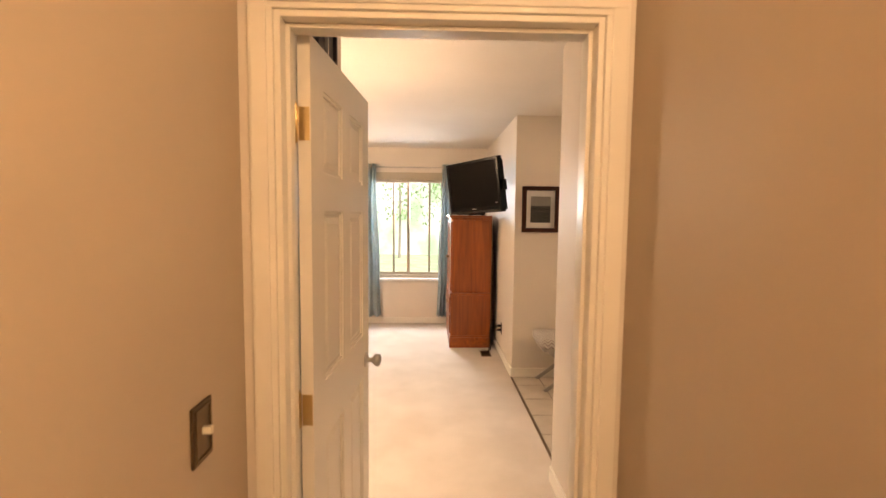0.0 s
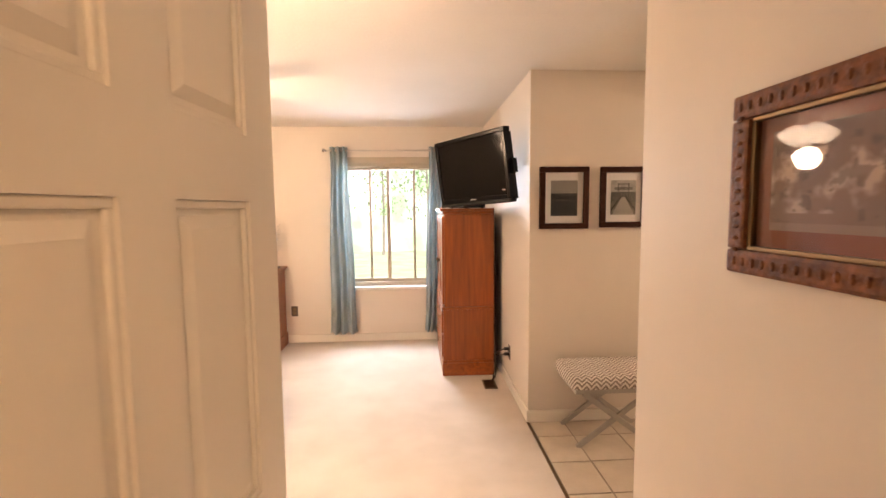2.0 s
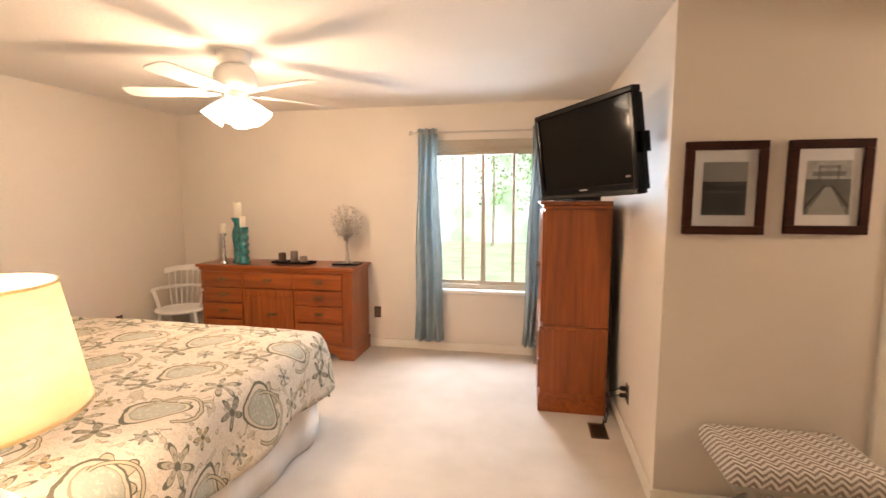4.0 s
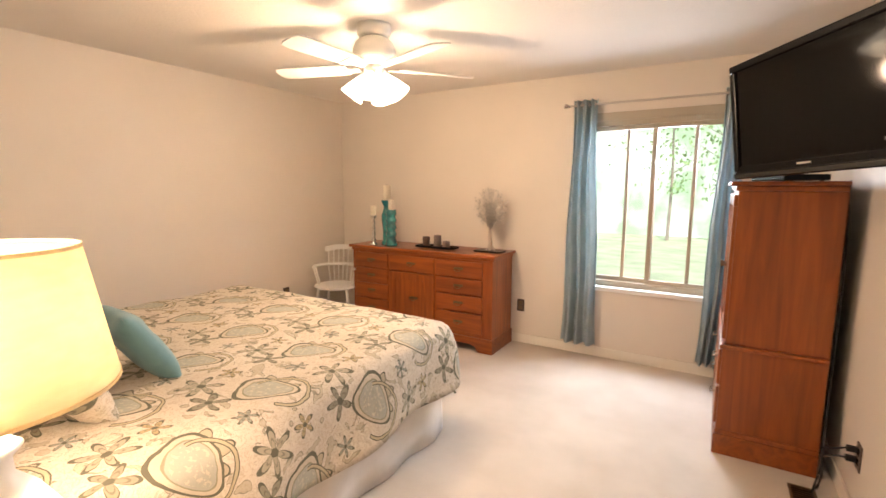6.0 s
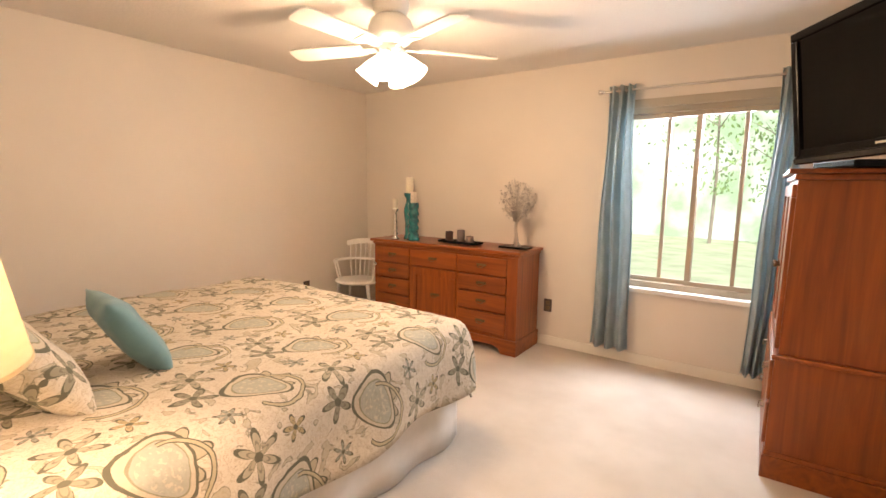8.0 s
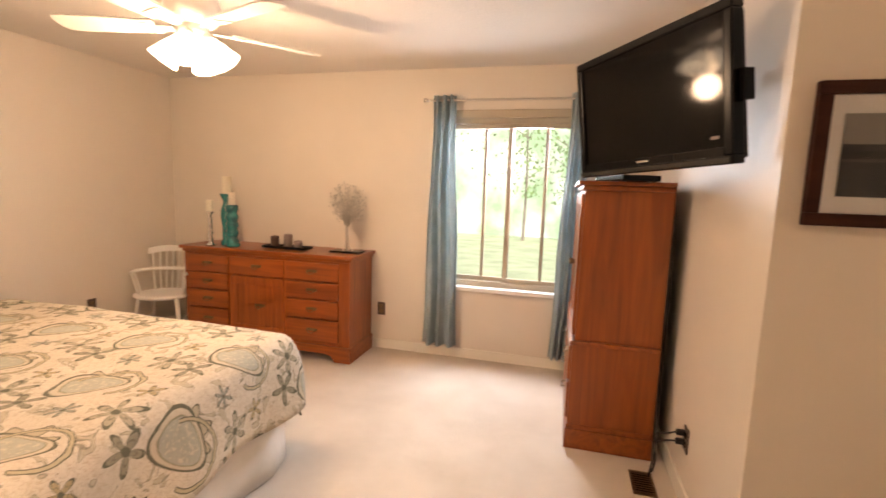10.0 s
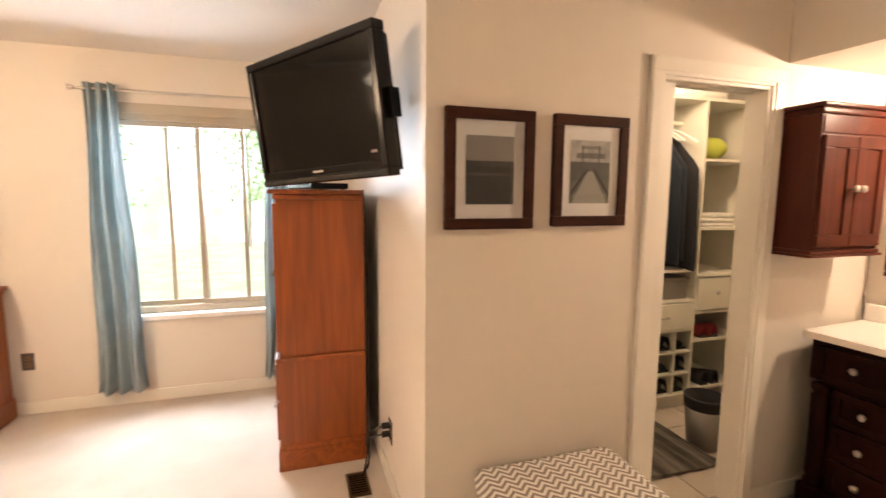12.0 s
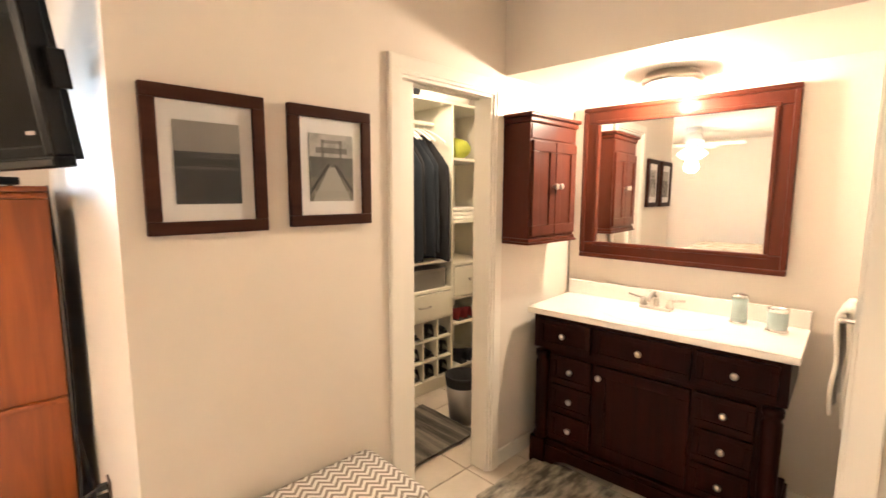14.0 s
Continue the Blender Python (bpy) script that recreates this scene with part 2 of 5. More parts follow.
def quilt_cloth():
    """Cream cotton printed with paisleys and five-petalled flowers; repeats follow the cloth."""
    p = Paint("paisley_quilt", (0.60, 0.54, 0.44), 0.9)
    p.ramp(p.noise(0.4, 4, uv=True), 0.3, 0.7, (0.60, 0.54, 0.45), (0.70, 0.65, 0.56))
    p.over(p.noise(0.035, 2, uv=True, warp=3.0), (0.42, 0.34, 0.22), 0.42)
    u, v, _ = p.axes(uv=True)
    wob = Sum(p.tree, p.noise(0.09, 2, uv=True)) - 0.5
    u, v = u + wob * 0.03, v + wob * 0.03
    CU, CV = 0.50, 0.40
    olive, taupe, blue = (0.12, 0.115, 0.075), (0.38, 0.34, 0.25), (0.38, 0.38, 0.32)

    def local(cx, cy):
        row = ((v - cy) / CV).floor()
        return (u + row * (CU * 0.37) - cx).wrap(CU) - CU / 2, (v - cy).wrap(CV) - CV / 2

    def polar(a, b):
        return (a * a + b * b).op("SQRT"), b.op("ARCTAN2", a)

    # scrolling ground pattern, then leaf blots
    vein = (Sum(p.tree, p.noise(0.030, 2, uv=True, warp=2.0)) - 0.5).abs().below(0.035)
    p.over(vein, (0.44, 0.37, 0.26), 0.6)
    blot = Sum(p.tree, p.noise(0.075, 2, uv=True, warp=1.0))
    p.over(blot.above(0.61), (0.36, 0.31, 0.21), 0.55)
    p.over((blot - 0.61).abs().below(0.012), olive, 0.6)

    def blossom(cx, cy, size, petals, turn, fill):
        r, ang = polar(*local(cx, cy))
        edge = ((ang * petals + turn).cos() * 0.40 + 0.60) * size
        p.over((r / edge).below(1.0), olive, 1.0)
        p.over((r / edge).below(0.82), fill, 1.0)
        p.over(((r / edge) - 0.5).abs().below(0.05), olive, 0.6)
        p.over(r.below(size * 0.17), olive, 1.0)

    blossom(0.03, 0.05, 0.090, 6, 0.4, taupe)
    blossom(0.17, 0.00, 0.078, 5, 1.3, (0.27, 0.25, 0.18))
    blossom(0.00, 0.20, 0.050, 5, 2.2, (0.40, 0.32, 0.18))
    blossom(0.36, 0.01, 0.046, 6, 0.2, (0.30, 0.30, 0.25))
    # a row of small drops along the paisley's back
    a, b = local(0.24, 0.20)
    r, ang = polar(a, b)
    lobe = ((ang * 8.0).cos() * 0.5 + 0.5) * 0.050 + 0.080
    p.over((r.above(0.060) * (r / lobe).below(1.0)) * ang.above(0.2), olive, 1.0)
    p.over((r.above(0.066) * ((r + 0.008) / lobe).below(1.0)) * ang.above(0.25), (0.44, 0.38, 0.27), 1.0)
    # its body: a drop, ringed twice
    a, b = local(0.25, 0.195)
    along, across = a * 0.9 + b * 0.44, b * 0.9 - a * 0.44
    taper = across * (along * 4.0 + 1.0)
    drop_r = ((along * 0.66) * (along * 0.66) + taper * taper).op("SQRT")
    p.over(drop_r.below(0.086), olive, 1.0)
    p.over(drop_r.below(0.078), (0.52, 0.46, 0.35), 1.0)
    p.over(drop_r.below(0.066), (0.26, 0.25, 0.17), 1.0)
    p.over(drop_r.below(0.062), blue, 1.0)
    speck = Sum(p.tree, p.noise(0.016, 2, uv=True)).above(0.57)
    p.over(speck * drop_r.below(0.055), (0.50, 0.46, 0.36), 1.0)
    # its curling tail
    a, b = local(0.31, 0.20)
    r, ang = polar(a, b)
    arc = (r - (ang * 0.012 + 0.10)).abs()
    p.over(arc.below(0.009) * ang.above(-0.9), olive, 1.0)
    p.over(arc.below(0.005) * ang.above(-0.86), (0.45, 0.39, 0.26), 1.0)
    p.bump(p.noise(0.03, 3, uv=True), 0.006, 0.7)
    p.bump(p.noise(0.002, 2, uv=True), 0.0008, 0.5)
    return p.mat


def chevron_cloth():
    p = Paint("chevron_cloth", (0.72, 0.68, 0.62), 0.9)
    x, y, z = p.axes()
    zig = ((x / 0.060).wrap(1.0) - 0.5).abs() * 0.060
    band = ((y + z + zig) / 0.030).wrap(1.0).below(0.5)
    p.colour = None
    p.over(band, (0.22, 0.18, 0.15), 1.0)
    p.over(p.noise(0.003, 2), (0.5, 0.46, 0.42), 0.2)
    p.bump(p.noise(0.002, 2), 0.0008, 0.6)
    return p.mat


def rug_weave(name, dark, light, stripes):
    p = Paint(name, light, 0.95)
    p.ramp(p.noise(0.05, 5, stripes), 0.38, 0.62, dark, light)
    p.over(p.noise(0.012, 3), tuple(c * 0.7 for c in dark), 0.4)
    p.bump(p.noise(0.008, 3), 0.004, 0.8)
    return p.mat


def photo(name, low, high, size, warm):
    p = Paint(name, high, 0.5)
    x, y, z = p.axes()
    p.ramp(p.noise(size, 5, (1.0, 1.0, 1.6)), 0.35, 0.65, low, high)
    p.over((z + 0.02).below(0.0), low, 0.75)
    p.over((z.abs() - 0.012).below(0.0), tuple(c * 0.4 for c in low), 0.7)
    p.over((z - 0.03).above(0.0) * 1.0, warm, 0.6)
    return p.mat


def bridge_photo():
    """Grey print: a footbridge seen end on, with its portal, railings and deck."""
    p = Paint("bridge_photograph", (0.30, 0.28, 0.24), 0.5)
    x, y, z = p.axes()
    p.ramp(p.noise(0.05, 5), 0.35, 0.65, (0.34, 0.33, 0.30), (0.56, 0.54, 0.50))
    far = z.below(0.035) * z.above(-0.035)
    p.over(far, (0.05, 0.05, 0.035), 0.85)
    p.over(z.below(-0.035), (0.13, 0.115, 0.08), 0.9)
    side = x.abs()
    p.over(((z - 0.058).abs().below(0.010)) * side.below(0.062), (0.06, 0.055, 0.045), 0.7)
    p.over(((z - 0.088).abs().below(0.006)) * side.below(0.040), (0.10, 0.095, 0.08), 0.6)
    p.over((side - 0.036).abs().below(0.006) * z.above(0.0) * z.below(0.095), (0.07, 0.065, 0.05), 0.6)
    deck = (side + z * 0.55).below(0.012) * z.below(0.0)
    p.over(deck, (0.40, 0.38, 0.33), 1.0)
    p.over((side + z * 0.75 - 0.020).abs().below(0.006) * z.below(0.01), (0.03, 0.028, 0.02), 1.0)
    p.over((z + 0.095).abs().below(0.012) * side.below(0.07), (0.36, 0.34, 0.29), 0.7)
    return p.mat


def still_life():
    p = Paint("sepia_print", (0.14, 0.075, 0.05), 0.5)
    x, y, z = p.axes()
    r = (y * y * 1.2 + z * z * 3.0).op("SQRT")
    p.ramp(p.noise(0.2, 4), 0.3, 0.7, (0.20, 0.11, 0.075), (0.33, 0.20, 0.15))
    blossoms = (Sum(p.tree, p.noise(0.04, 5)) - 0.47) * 9.0
    p.over(blossoms * r.below(0.10), (0.58, 0.42, 0.34), 0.8)
    leaves = Sum(p.tree, p.noise(0.03, 4)).above(0.56)
    p.over(leaves * r.below(0.13), (0.12, 0.07, 0.05), 0.6)
    p.over((z + 0.075).below(0.0), (0.42, 0.28, 0.21), 0.6)
    return p.mat


def carved_wood():
    p = Paint("carved_gilt_wood", (0.09, 0.028, 0.012), 0.5)
    p.ramp(p.noise(0.02, 4), 0.35, 0.7, (0.06, 0.015, 0.005), (0.20, 0.060, 0.018))
    p.over(p.noise(0.012, 3), (0.34, 0.15, 0.04), 0.25)
    p.shader.inputs["Specular IOR Level"].default_value = 0.25
    p.bump(p.noise(0.012, 3), 0.004, 0.8)
    return p.mat


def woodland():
    p = Paint("glowing_woodland", (0.2, 0.4, 0.15), 1.0)
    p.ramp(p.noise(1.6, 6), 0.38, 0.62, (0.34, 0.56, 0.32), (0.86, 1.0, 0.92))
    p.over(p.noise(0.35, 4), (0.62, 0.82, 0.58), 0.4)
    # daylight on the far trees is put in as emission over a near-black base
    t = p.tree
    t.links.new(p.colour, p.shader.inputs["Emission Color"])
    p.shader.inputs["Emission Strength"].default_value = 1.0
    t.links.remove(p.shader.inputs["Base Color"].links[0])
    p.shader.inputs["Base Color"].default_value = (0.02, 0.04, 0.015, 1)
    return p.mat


M_TEALGLAZE = teal_glaze()
M_CURTAIN = curtain_cloth()
M_PILLOW = cloth("teal_pillow_cloth", (0.10, 0.22, 0.25), (0.15, 0.29, 0.32)).mat
M_SKIRT = cloth("white_bed_skirt", (0.66, 0.63, 0.58), (0.76, 0.73, 0.69)).mat
M_TOWEL = cloth("white_towel", (0.70, 0.66, 0.58), (0.80, 0.76, 0.68), 0.004, 0.95, 0.002).mat
M_SHADE = shade_cloth()
M_GLASS = clear_glass()
M_QUILT = quilt_cloth()
M_CHEVRON = chevron_cloth()
M_RUG = rug_weave("grey_rug", (0.055, 0.05, 0.04), (0.40, 0.36, 0.28), (0.35, 1.3, 1))
M_MAT = rug_weave("striped_mat", (0.045, 0.038, 0.03), (0.20, 0.17, 0.13), (1.6, 0.08, 1))
M_PHOTO_A = photo("lake_photograph", (0.022, 0.024, 0.026), (0.11, 0.10, 0.085), 0.12, (0.50, 0.47, 0.42))
M_PHOTO_B = bridge_photo()
M_PRINT = still_life()
M_CARVED = carved_wood()
M_BURGUNDY = painted("brown_mount", (0.30, 0.080, 0.026), 0.5)
M_WOODLAND_GLOW = woodland()
M_BULBGLASS = Paint("lit_frosted_glass", (0.9, 0.85, 0.75), 0.4).glow((1.0, 0.84, 0.62), 5.0).mat
M_DOMEGLASS = Paint("lit_dome_glass", (0.9, 0.85, 0.75), 0.4).glow((1.0, 0.88, 0.70), 2.0).mat
M_SEAFOAM = painted("seafoam_ceramic", (0.42, 0.52, 0.50), 0.25)
M_LAWN = painted("lawn", (0.40, 0.48, 0.31), 0.95, 0.3, 0.05, 0.02)
M_BARK = painted("bark", (0.26, 0.23, 0.18), 0.9, 0.3, 0.02, 0.01)
M_LEAF = painted("leaves", (0.22, 0.36, 0.13), 0.7, 0.4)


# ---- building blocks ----
def part(name, bm, material, parent=None, label=""):
    data = bpy.data.meshes.new(name)
    bmesh.ops.recalc_face_normals(bm, faces=bm.faces)
    bm.to_mesh(data)
    bm.free()
    data.materials.append(material)
    ob = new(name, data)
    if parent is not None:
        ob.parent = parent
    if label:
        ob["label"] = label
    return ob


def soft(ob):
    """Smooth shading for a round part."""
    for f in ob.data.polygons:
        f.use_smooth = True
    return ob


def thing(name, m, label, category, group=""):
    ob = new(name)
    ob.empty_display_size = 0.1
    ob.matrix_world = m
    return tagged(ob, label, category, group)


def add_box(bm, x0, x1, y0, y1, z0, z1, bevel=0.0, m=None):
    made = bmesh.ops.create_cube(bm, size=1.0)["verts"]
    bmesh.ops.scale(bm, vec=(x1 - x0, y1 - y0, z1 - z0), verts=made)
    bmesh.ops.translate(bm, vec=((x0 + x1) / 2, (y0 + y1) / 2, (z0 + z1) / 2), verts=made)
    if bevel:
        edges = list({e for v in made for e in v.link_edges})
        out = bmesh.ops.bevel(bm, geom=edges, offset=bevel, segments=2, affect="EDGES", profile=0.6)
        made = list({v for f in out["faces"] for v in f.verts} | {v for v in made if v.is_valid})
    if m is not None:
        bmesh.ops.transform(bm, matrix=m, verts=made)
    return made


def box(*spans, bevel=0.0, m=None):
    bm = bmesh.new()
    add_box(bm, *spans, bevel=bevel, m=m)
    return bm


def boxes(*all_spans, bevel=0.0):
    bm = bmesh.new()
    for spans in all_spans:
        add_box(bm, *spans, bevel=bevel)
    return bm


def lathe(profile, steps=32, m=None, bm=None):
    """Turns (radius, height) pairs round the z axis."""
    bm = bm or bmesh.new()
    rings = []
    for r, z in profile:
        if r < 1e-5:
            rings.append([bm.verts.new((0, 0, z))])
        else:
            rings.append([bm.verts.new((r * math.cos(math.tau * i / steps), r * math.sin(math.tau * i / steps), z)) for i in range(steps)])
    for a, b in zip(rings, rings[1:]):
        for i in range(steps):
            j = (i + 1) % steps
            ring = [a[i % len(a)], a[j % len(a)], b[j % len(b)], b[i % len(b)]]
            ring = list(dict.fromkeys(ring))
            if len(ring) > 2:
                bm.faces.new(ring)
    if m is not None:
        bmesh.ops.transform(bm, matrix=m, verts=[v for r in rings for v in r])
    return bm


def tube(points, radius, steps=10, bm=None, taper=1.0):
    """A round bar along points."""
    bm = bm or bmesh.new()
    pts = [Vector(p) for p in points]
    rings = []
    for i, p in enumerate(pts):
        d = (pts[min(i + 1, len(pts) - 1)] - pts[max(i - 1, 0)]).normalized()
        side = d.cross(Vector((0, 0, 1)) if abs(d.z) < 0.9 else Vector((1, 0, 0))).normalized()
        up = side.cross(d)
        r = radius * (1 + (taper - 1) * i / max(len(pts) - 1, 1))
        rings.append([bm.verts.new(p + r * (math.cos(math.tau * k / steps) * side + math.sin(math.tau * k / steps) * up)) for k in range(steps)])
    for a, b in zip(rings, rings[1:]):
        for k in range(steps):
            bm.faces.new((a[k], a[(k + 1) % steps], b[(k + 1) % steps], b[k]))
    bm.faces.new(rings[0])
    bm.faces.new(rings[-1])
    return bm


def curve_through(points, n=8):
    """Points on a smooth line through the given ones."""
    p = [Vector(q) for q in points]
    p = [2 * p[0] - p[1], *p, 2 * p[-1] - p[-2]]
    out = []
    for i in range(1, len(p) - 2):
        for k in range(n):
            t = k / n
            out.append(0.5 * (2 * p[i] + (p[i + 1] - p[i - 1]) * t + (2 * p[i - 1] - 5 * p[i] + 4 * p[i + 1] - p[i + 2]) * t * t + (3 * p[i] - p[i - 1] - 3 * p[i + 1] + p[i + 2]) * t ** 3))
    return out + [p[-2]]


def prism(outline, y0, y1, m=None):
    """A flat outline of (x, z) pairs, given depth along y."""
    bm = bmesh.new()
    a = [bm.verts.new((x, y0, z)) for x, z in outline]
    b = [bm.verts.new((x, y1, z)) for x, z in outline]
    bm.faces.new(a)
    bm.faces.new(b[::-1])
    for i in range(len(a)):
        j = (i + 1) % len(a)
        bm.faces.new((a[i], b[i], b[j], a[j]))
    if m is not None:
        bmesh.ops.transform(bm, matrix=m, verts=bm.verts)
    return bm


def sheet(rows):
    """A grid of points as a surface."""
    bm = bmesh.new()
    grid = [[bm.verts.new(p) for p in row] for row in rows]
    for a, b in zip(grid, grid[1:]):
        for i in range(len(a) - 1):
            bm.faces.new((a[i], a[i + 1], b[i + 1], b[i]))
    return bm


def bordered(x0, x1, z0, z1, width, y0, y1, bevel=0.004, inner=0.0):
    """Four mitre-like bars round an upright opening, in the xz plane."""
    bm = bmesh.new()
    for spans in ((x0, x1, y0, y1, z1 - width, z1), (x0, x1, y0, y1, z0, z0 + width), (x0, x0 + width, y0, y1, z0 + width, z1 - width), (x1 - width, x1, y0, y1, z0 + width, z1 - width)):
        add_box(bm, *spans, bevel=bevel)
    return bm


def setting(name, bm, material, label, category="wall"):
    return tagged(part(name, bm, material), label, category, kind="structure")


# ---- structure ----
H, SOFFIT = 2.40, 2.05
X_W, X_P, X_R, X_V = -3.57, 0.78, 0.71, 3.075
VANITY_WALL = pose(X_V, 3.97, 0, 0, 0, 3)
HL, HR = -0.462, 0.512
Y_D0, Y_D1, Y_S, Y_E, Y_P, Y_N = 0.97, 1.09, 2.05, 2.30, 3.97, 6.08
WX0, WX1, WZ0, WZ1 = -0.87, 0.29, 0.62, 2.02
DX0, DX1, DH = -0.375, 0.435, 1.995
CX0, CX1, CH = 1.745, 2.315, 1.945

setting("floor_carpet", box(X_W - 0.12, X_P, -2.5, Y_N + 0.15, -0.1, 0), M_CARPET, "cream cut-pile carpet through bedroom and hall", "floor")
TILE_FLOOR = setting("floor_tile", box(X_P, 3.7, 1.0, 5.5, -0.1, -0.006), M_GROUT, "grouted bed of the beige tile floor", "floor")
setting("floor_trim", box(X_P - 0.012, X_P + 0.004, Y_E, Y_P, -0.02, 0.004), M_BRONZE, "thin dark strip between carpet and tile", "trim")
setting("ceiling", box(X_W - 0.12, 3.8, -2.5, Y_N + 0.15, H, H + 0.1), M_CEIL, "off-white textured plaster ceiling", "ceiling")
setting("wall_north", boxes((X_W - 0.12, WX0, Y_N, Y_N + 0.15, 0, H), (WX1, X_P + 0.1, Y_N, Y_N + 0.15, 0, H), (WX0, WX1, Y_N, Y_N + 0.15, 0, WZ0), (WX0, WX1, Y_N, Y_N + 0.15, WZ1, H)), M_WALL, "pale beige painted wall with a window")
setting("wall_west", box(X_W - 0.12, X_W, Y_S, Y_N, 0, H), M_WALL, "plain pale beige painted wall")
setting("wall_south", box(X_W - 0.12, -0.42, Y_S - 0.12, Y_S, 0, H), M_WALL, "pale beige painted wall behind the bed")
setting("wall_entry_left", box(-0.54, -0.42, Y_D1, Y_S - 0.12, 0, H), M_WALL, "pale beige painted wall behind the open door")
setting("wall_door", boxes((HL - 0.1, DX0, Y_D0, Y_D1, 0, H), (DX1, X_R + 0.12, Y_D0, Y_D1, 0, H), (DX0, DX1, Y_D0, Y_D1, DH, H)), M_WALL, "painted wall round the bedroom doorway")
setting("wall_entry_right", box(X_R, X_R + 0.12, Y_D1, Y_E, 0, H), M_WALL, "pale beige painted wall holding an ornate picture")
setting("wall_alcove", box(X_R + 0.12, 1.75, Y_E - 0.12, Y_E, 0, H), M_WALL, "pale beige wall of the vanity alcove")
setting("wall_return", box(1.75, 3.24, Y_E - 0.12, 2.546, 0, H), M_WALL, "cream wall return beside the vanity")
setting("wall_tv", box(X_P, X_P + 0.1, Y_P + 0.1, Y_N, 0, H), M_WALL, "pale beige painted wall beside the tall chest")
setting("wall_pictures", boxes((X_P, CX0, Y_P, Y_P + 0.1, 0, H), (CX1, 3.7, Y_P, Y_P + 0.1, 0, H), (CX0, CX1, Y_P, Y_P + 0.1, CH, H)), M_WALL, "pale beige wall with two pictures and the closet doorway")
setting("wall_vanity", box(0, 0.12, -1.75, 0.06, 0, H, m=VANITY_WALL), M_WALL, "pale beige wall behind the vanity")
setting("soffit", box(-0.665, -0.002, -1.50, 0.06, SOFFIT, H, m=VANITY_WALL), M_WALL, "dropped ceiling over the vanity", "ceiling")
setting("wall_hall_left", box(HL - 0.1, HL, -2.4, Y_D0, 0, H), M_HALL, "tan painted hall wall with a switch")
setting("wall_hall_right", box(HR, HR + 0.1, -2.4, Y_D0, 0, H), M_HALL, "tan painted hall wall")
setting("wall_hall_back", box(HL - 0.1, HR + 0.1, -2.5, -2.4, 0, H), M_HALL, "tan painted hall wall")
setting("wall_closet", boxes((X_P + 0.1, 3.7, 5.35, 5.45, 0, H), (3.6, 3.7, Y_P + 0.1, 5.35, 0, H)), M_WALL, "white painted closet wall")


def baseboard(x0, x1, y0, y1, h=0.085):
    """A board with a rounded top; the longer side gives its run."""
    bm = bmesh.new()
    add_box(bm, x0, x1, y0, y1, 0, h, bevel=0.004)
    return setting("baseboard", bm, M_TRIM, "white painted baseboard along the wall", "baseboard")


T = 0.013
baseboard(X_W, X_P, Y_N - T, Y_N)
baseboard(X_W, X_W + T, Y_S + T, Y_N - T)
baseboard(X_W, -0.42, Y_S, Y_S + T)
baseboard(X_P - T, X_P, Y_P - T, Y_N - T)
baseboard(X_P, CX0 - 0.07, Y_P - T, Y_P)
baseboard(CX1 + 0.07, X_V, Y_P - T, Y_P)
setting("baseboard", box(-T, 0, -1.42, -T, 0, 0.085, bevel=0.004, m=VANITY_WALL), M_TRIM, "white painted baseboard along the wall", "baseboard")
baseboard(X_R - T, X_R, Y_D1, Y_E)
baseboard(X_R, 1.75, Y_E, Y_E + T)
baseboard(HL, HL + T, -2.4, Y_D0 - 0.02)
baseboard(HR - T, HR, -2.4, Y_D0 - 0.02)


def casing(name, x0, x1, head, y, out, w, label, left=True, right=True, wr=None):
    """A moulded door surround on the wall face at y; out is -1 or 1."""
    wr = wr or w
    bm = bmesh.new()
    for depth, inset0, inset1 in ((0.014, 0.0, 0.0), (0.020, 0.012, 0.014), (0.017, 0.0, 0.042)):
        ya, yb = sorted((y, y + out * depth))
        if left:
            add_box(bm, x0 - w + inset0 * 0.5, x0 - inset1, ya, yb, 0, head + inset1, bevel=0.002)
        if right:
            add_box(bm, x1 + inset1 * (wr / w), x1 + wr - inset0 * 0.5, ya, yb, 0, head + inset1, bevel=0.002)
        add_box(bm, x0 - w + inset0 * 0.5, x1 + wr - inset0 * 0.5, ya, yb, head + inset1, head + w - inset0 * 0.5, bevel=0.003)
    return setting(name, bm, M_TRIM, label, "trim")


casing("trim_door", DX0, DX1, DH, Y_D0, -1, 0.058, "cream moulded door casing on the hall side")
casing("trim_door_inner", DX0, DX1, DH, Y_D1, 1, 0.045, "cream door casing on the bedroom side")
setting("door_jamb", boxes((DX0, DX0 + 0.016, Y_D0 - 0.004, Y_D1 + 0.004, 0, DH), (DX1 - 0.016, DX1, Y_D0 - 0.004, Y_D1 + 0.004, 0, DH), (DX0 + 0.016, DX1 - 0.016, Y_D0 - 0.004, Y_D1 + 0.004, DH - 0.016, DH), (DX0 + 0.016, DX0 + 0.027, Y_D0 + 0.035, Y_D0 + 0.075, 0, DH - 0.016), (DX1 - 0.027, DX1 - 0.016, Y_D0 + 0.035, Y_D0 + 0.075, 0, DH - 0.016), (DX0 + 0.027, DX1 - 0.027, Y_D0 + 0.035, Y_D0 + 0.075, DH - 0.027, DH - 0.016), bevel=0.002), M_TRIM, "cream painted door jamb with stops", "trim")
casing("trim_closet", CX0, CX1, CH, Y_P, -1, 0.07, "cream moulded casing round the closet doorway")
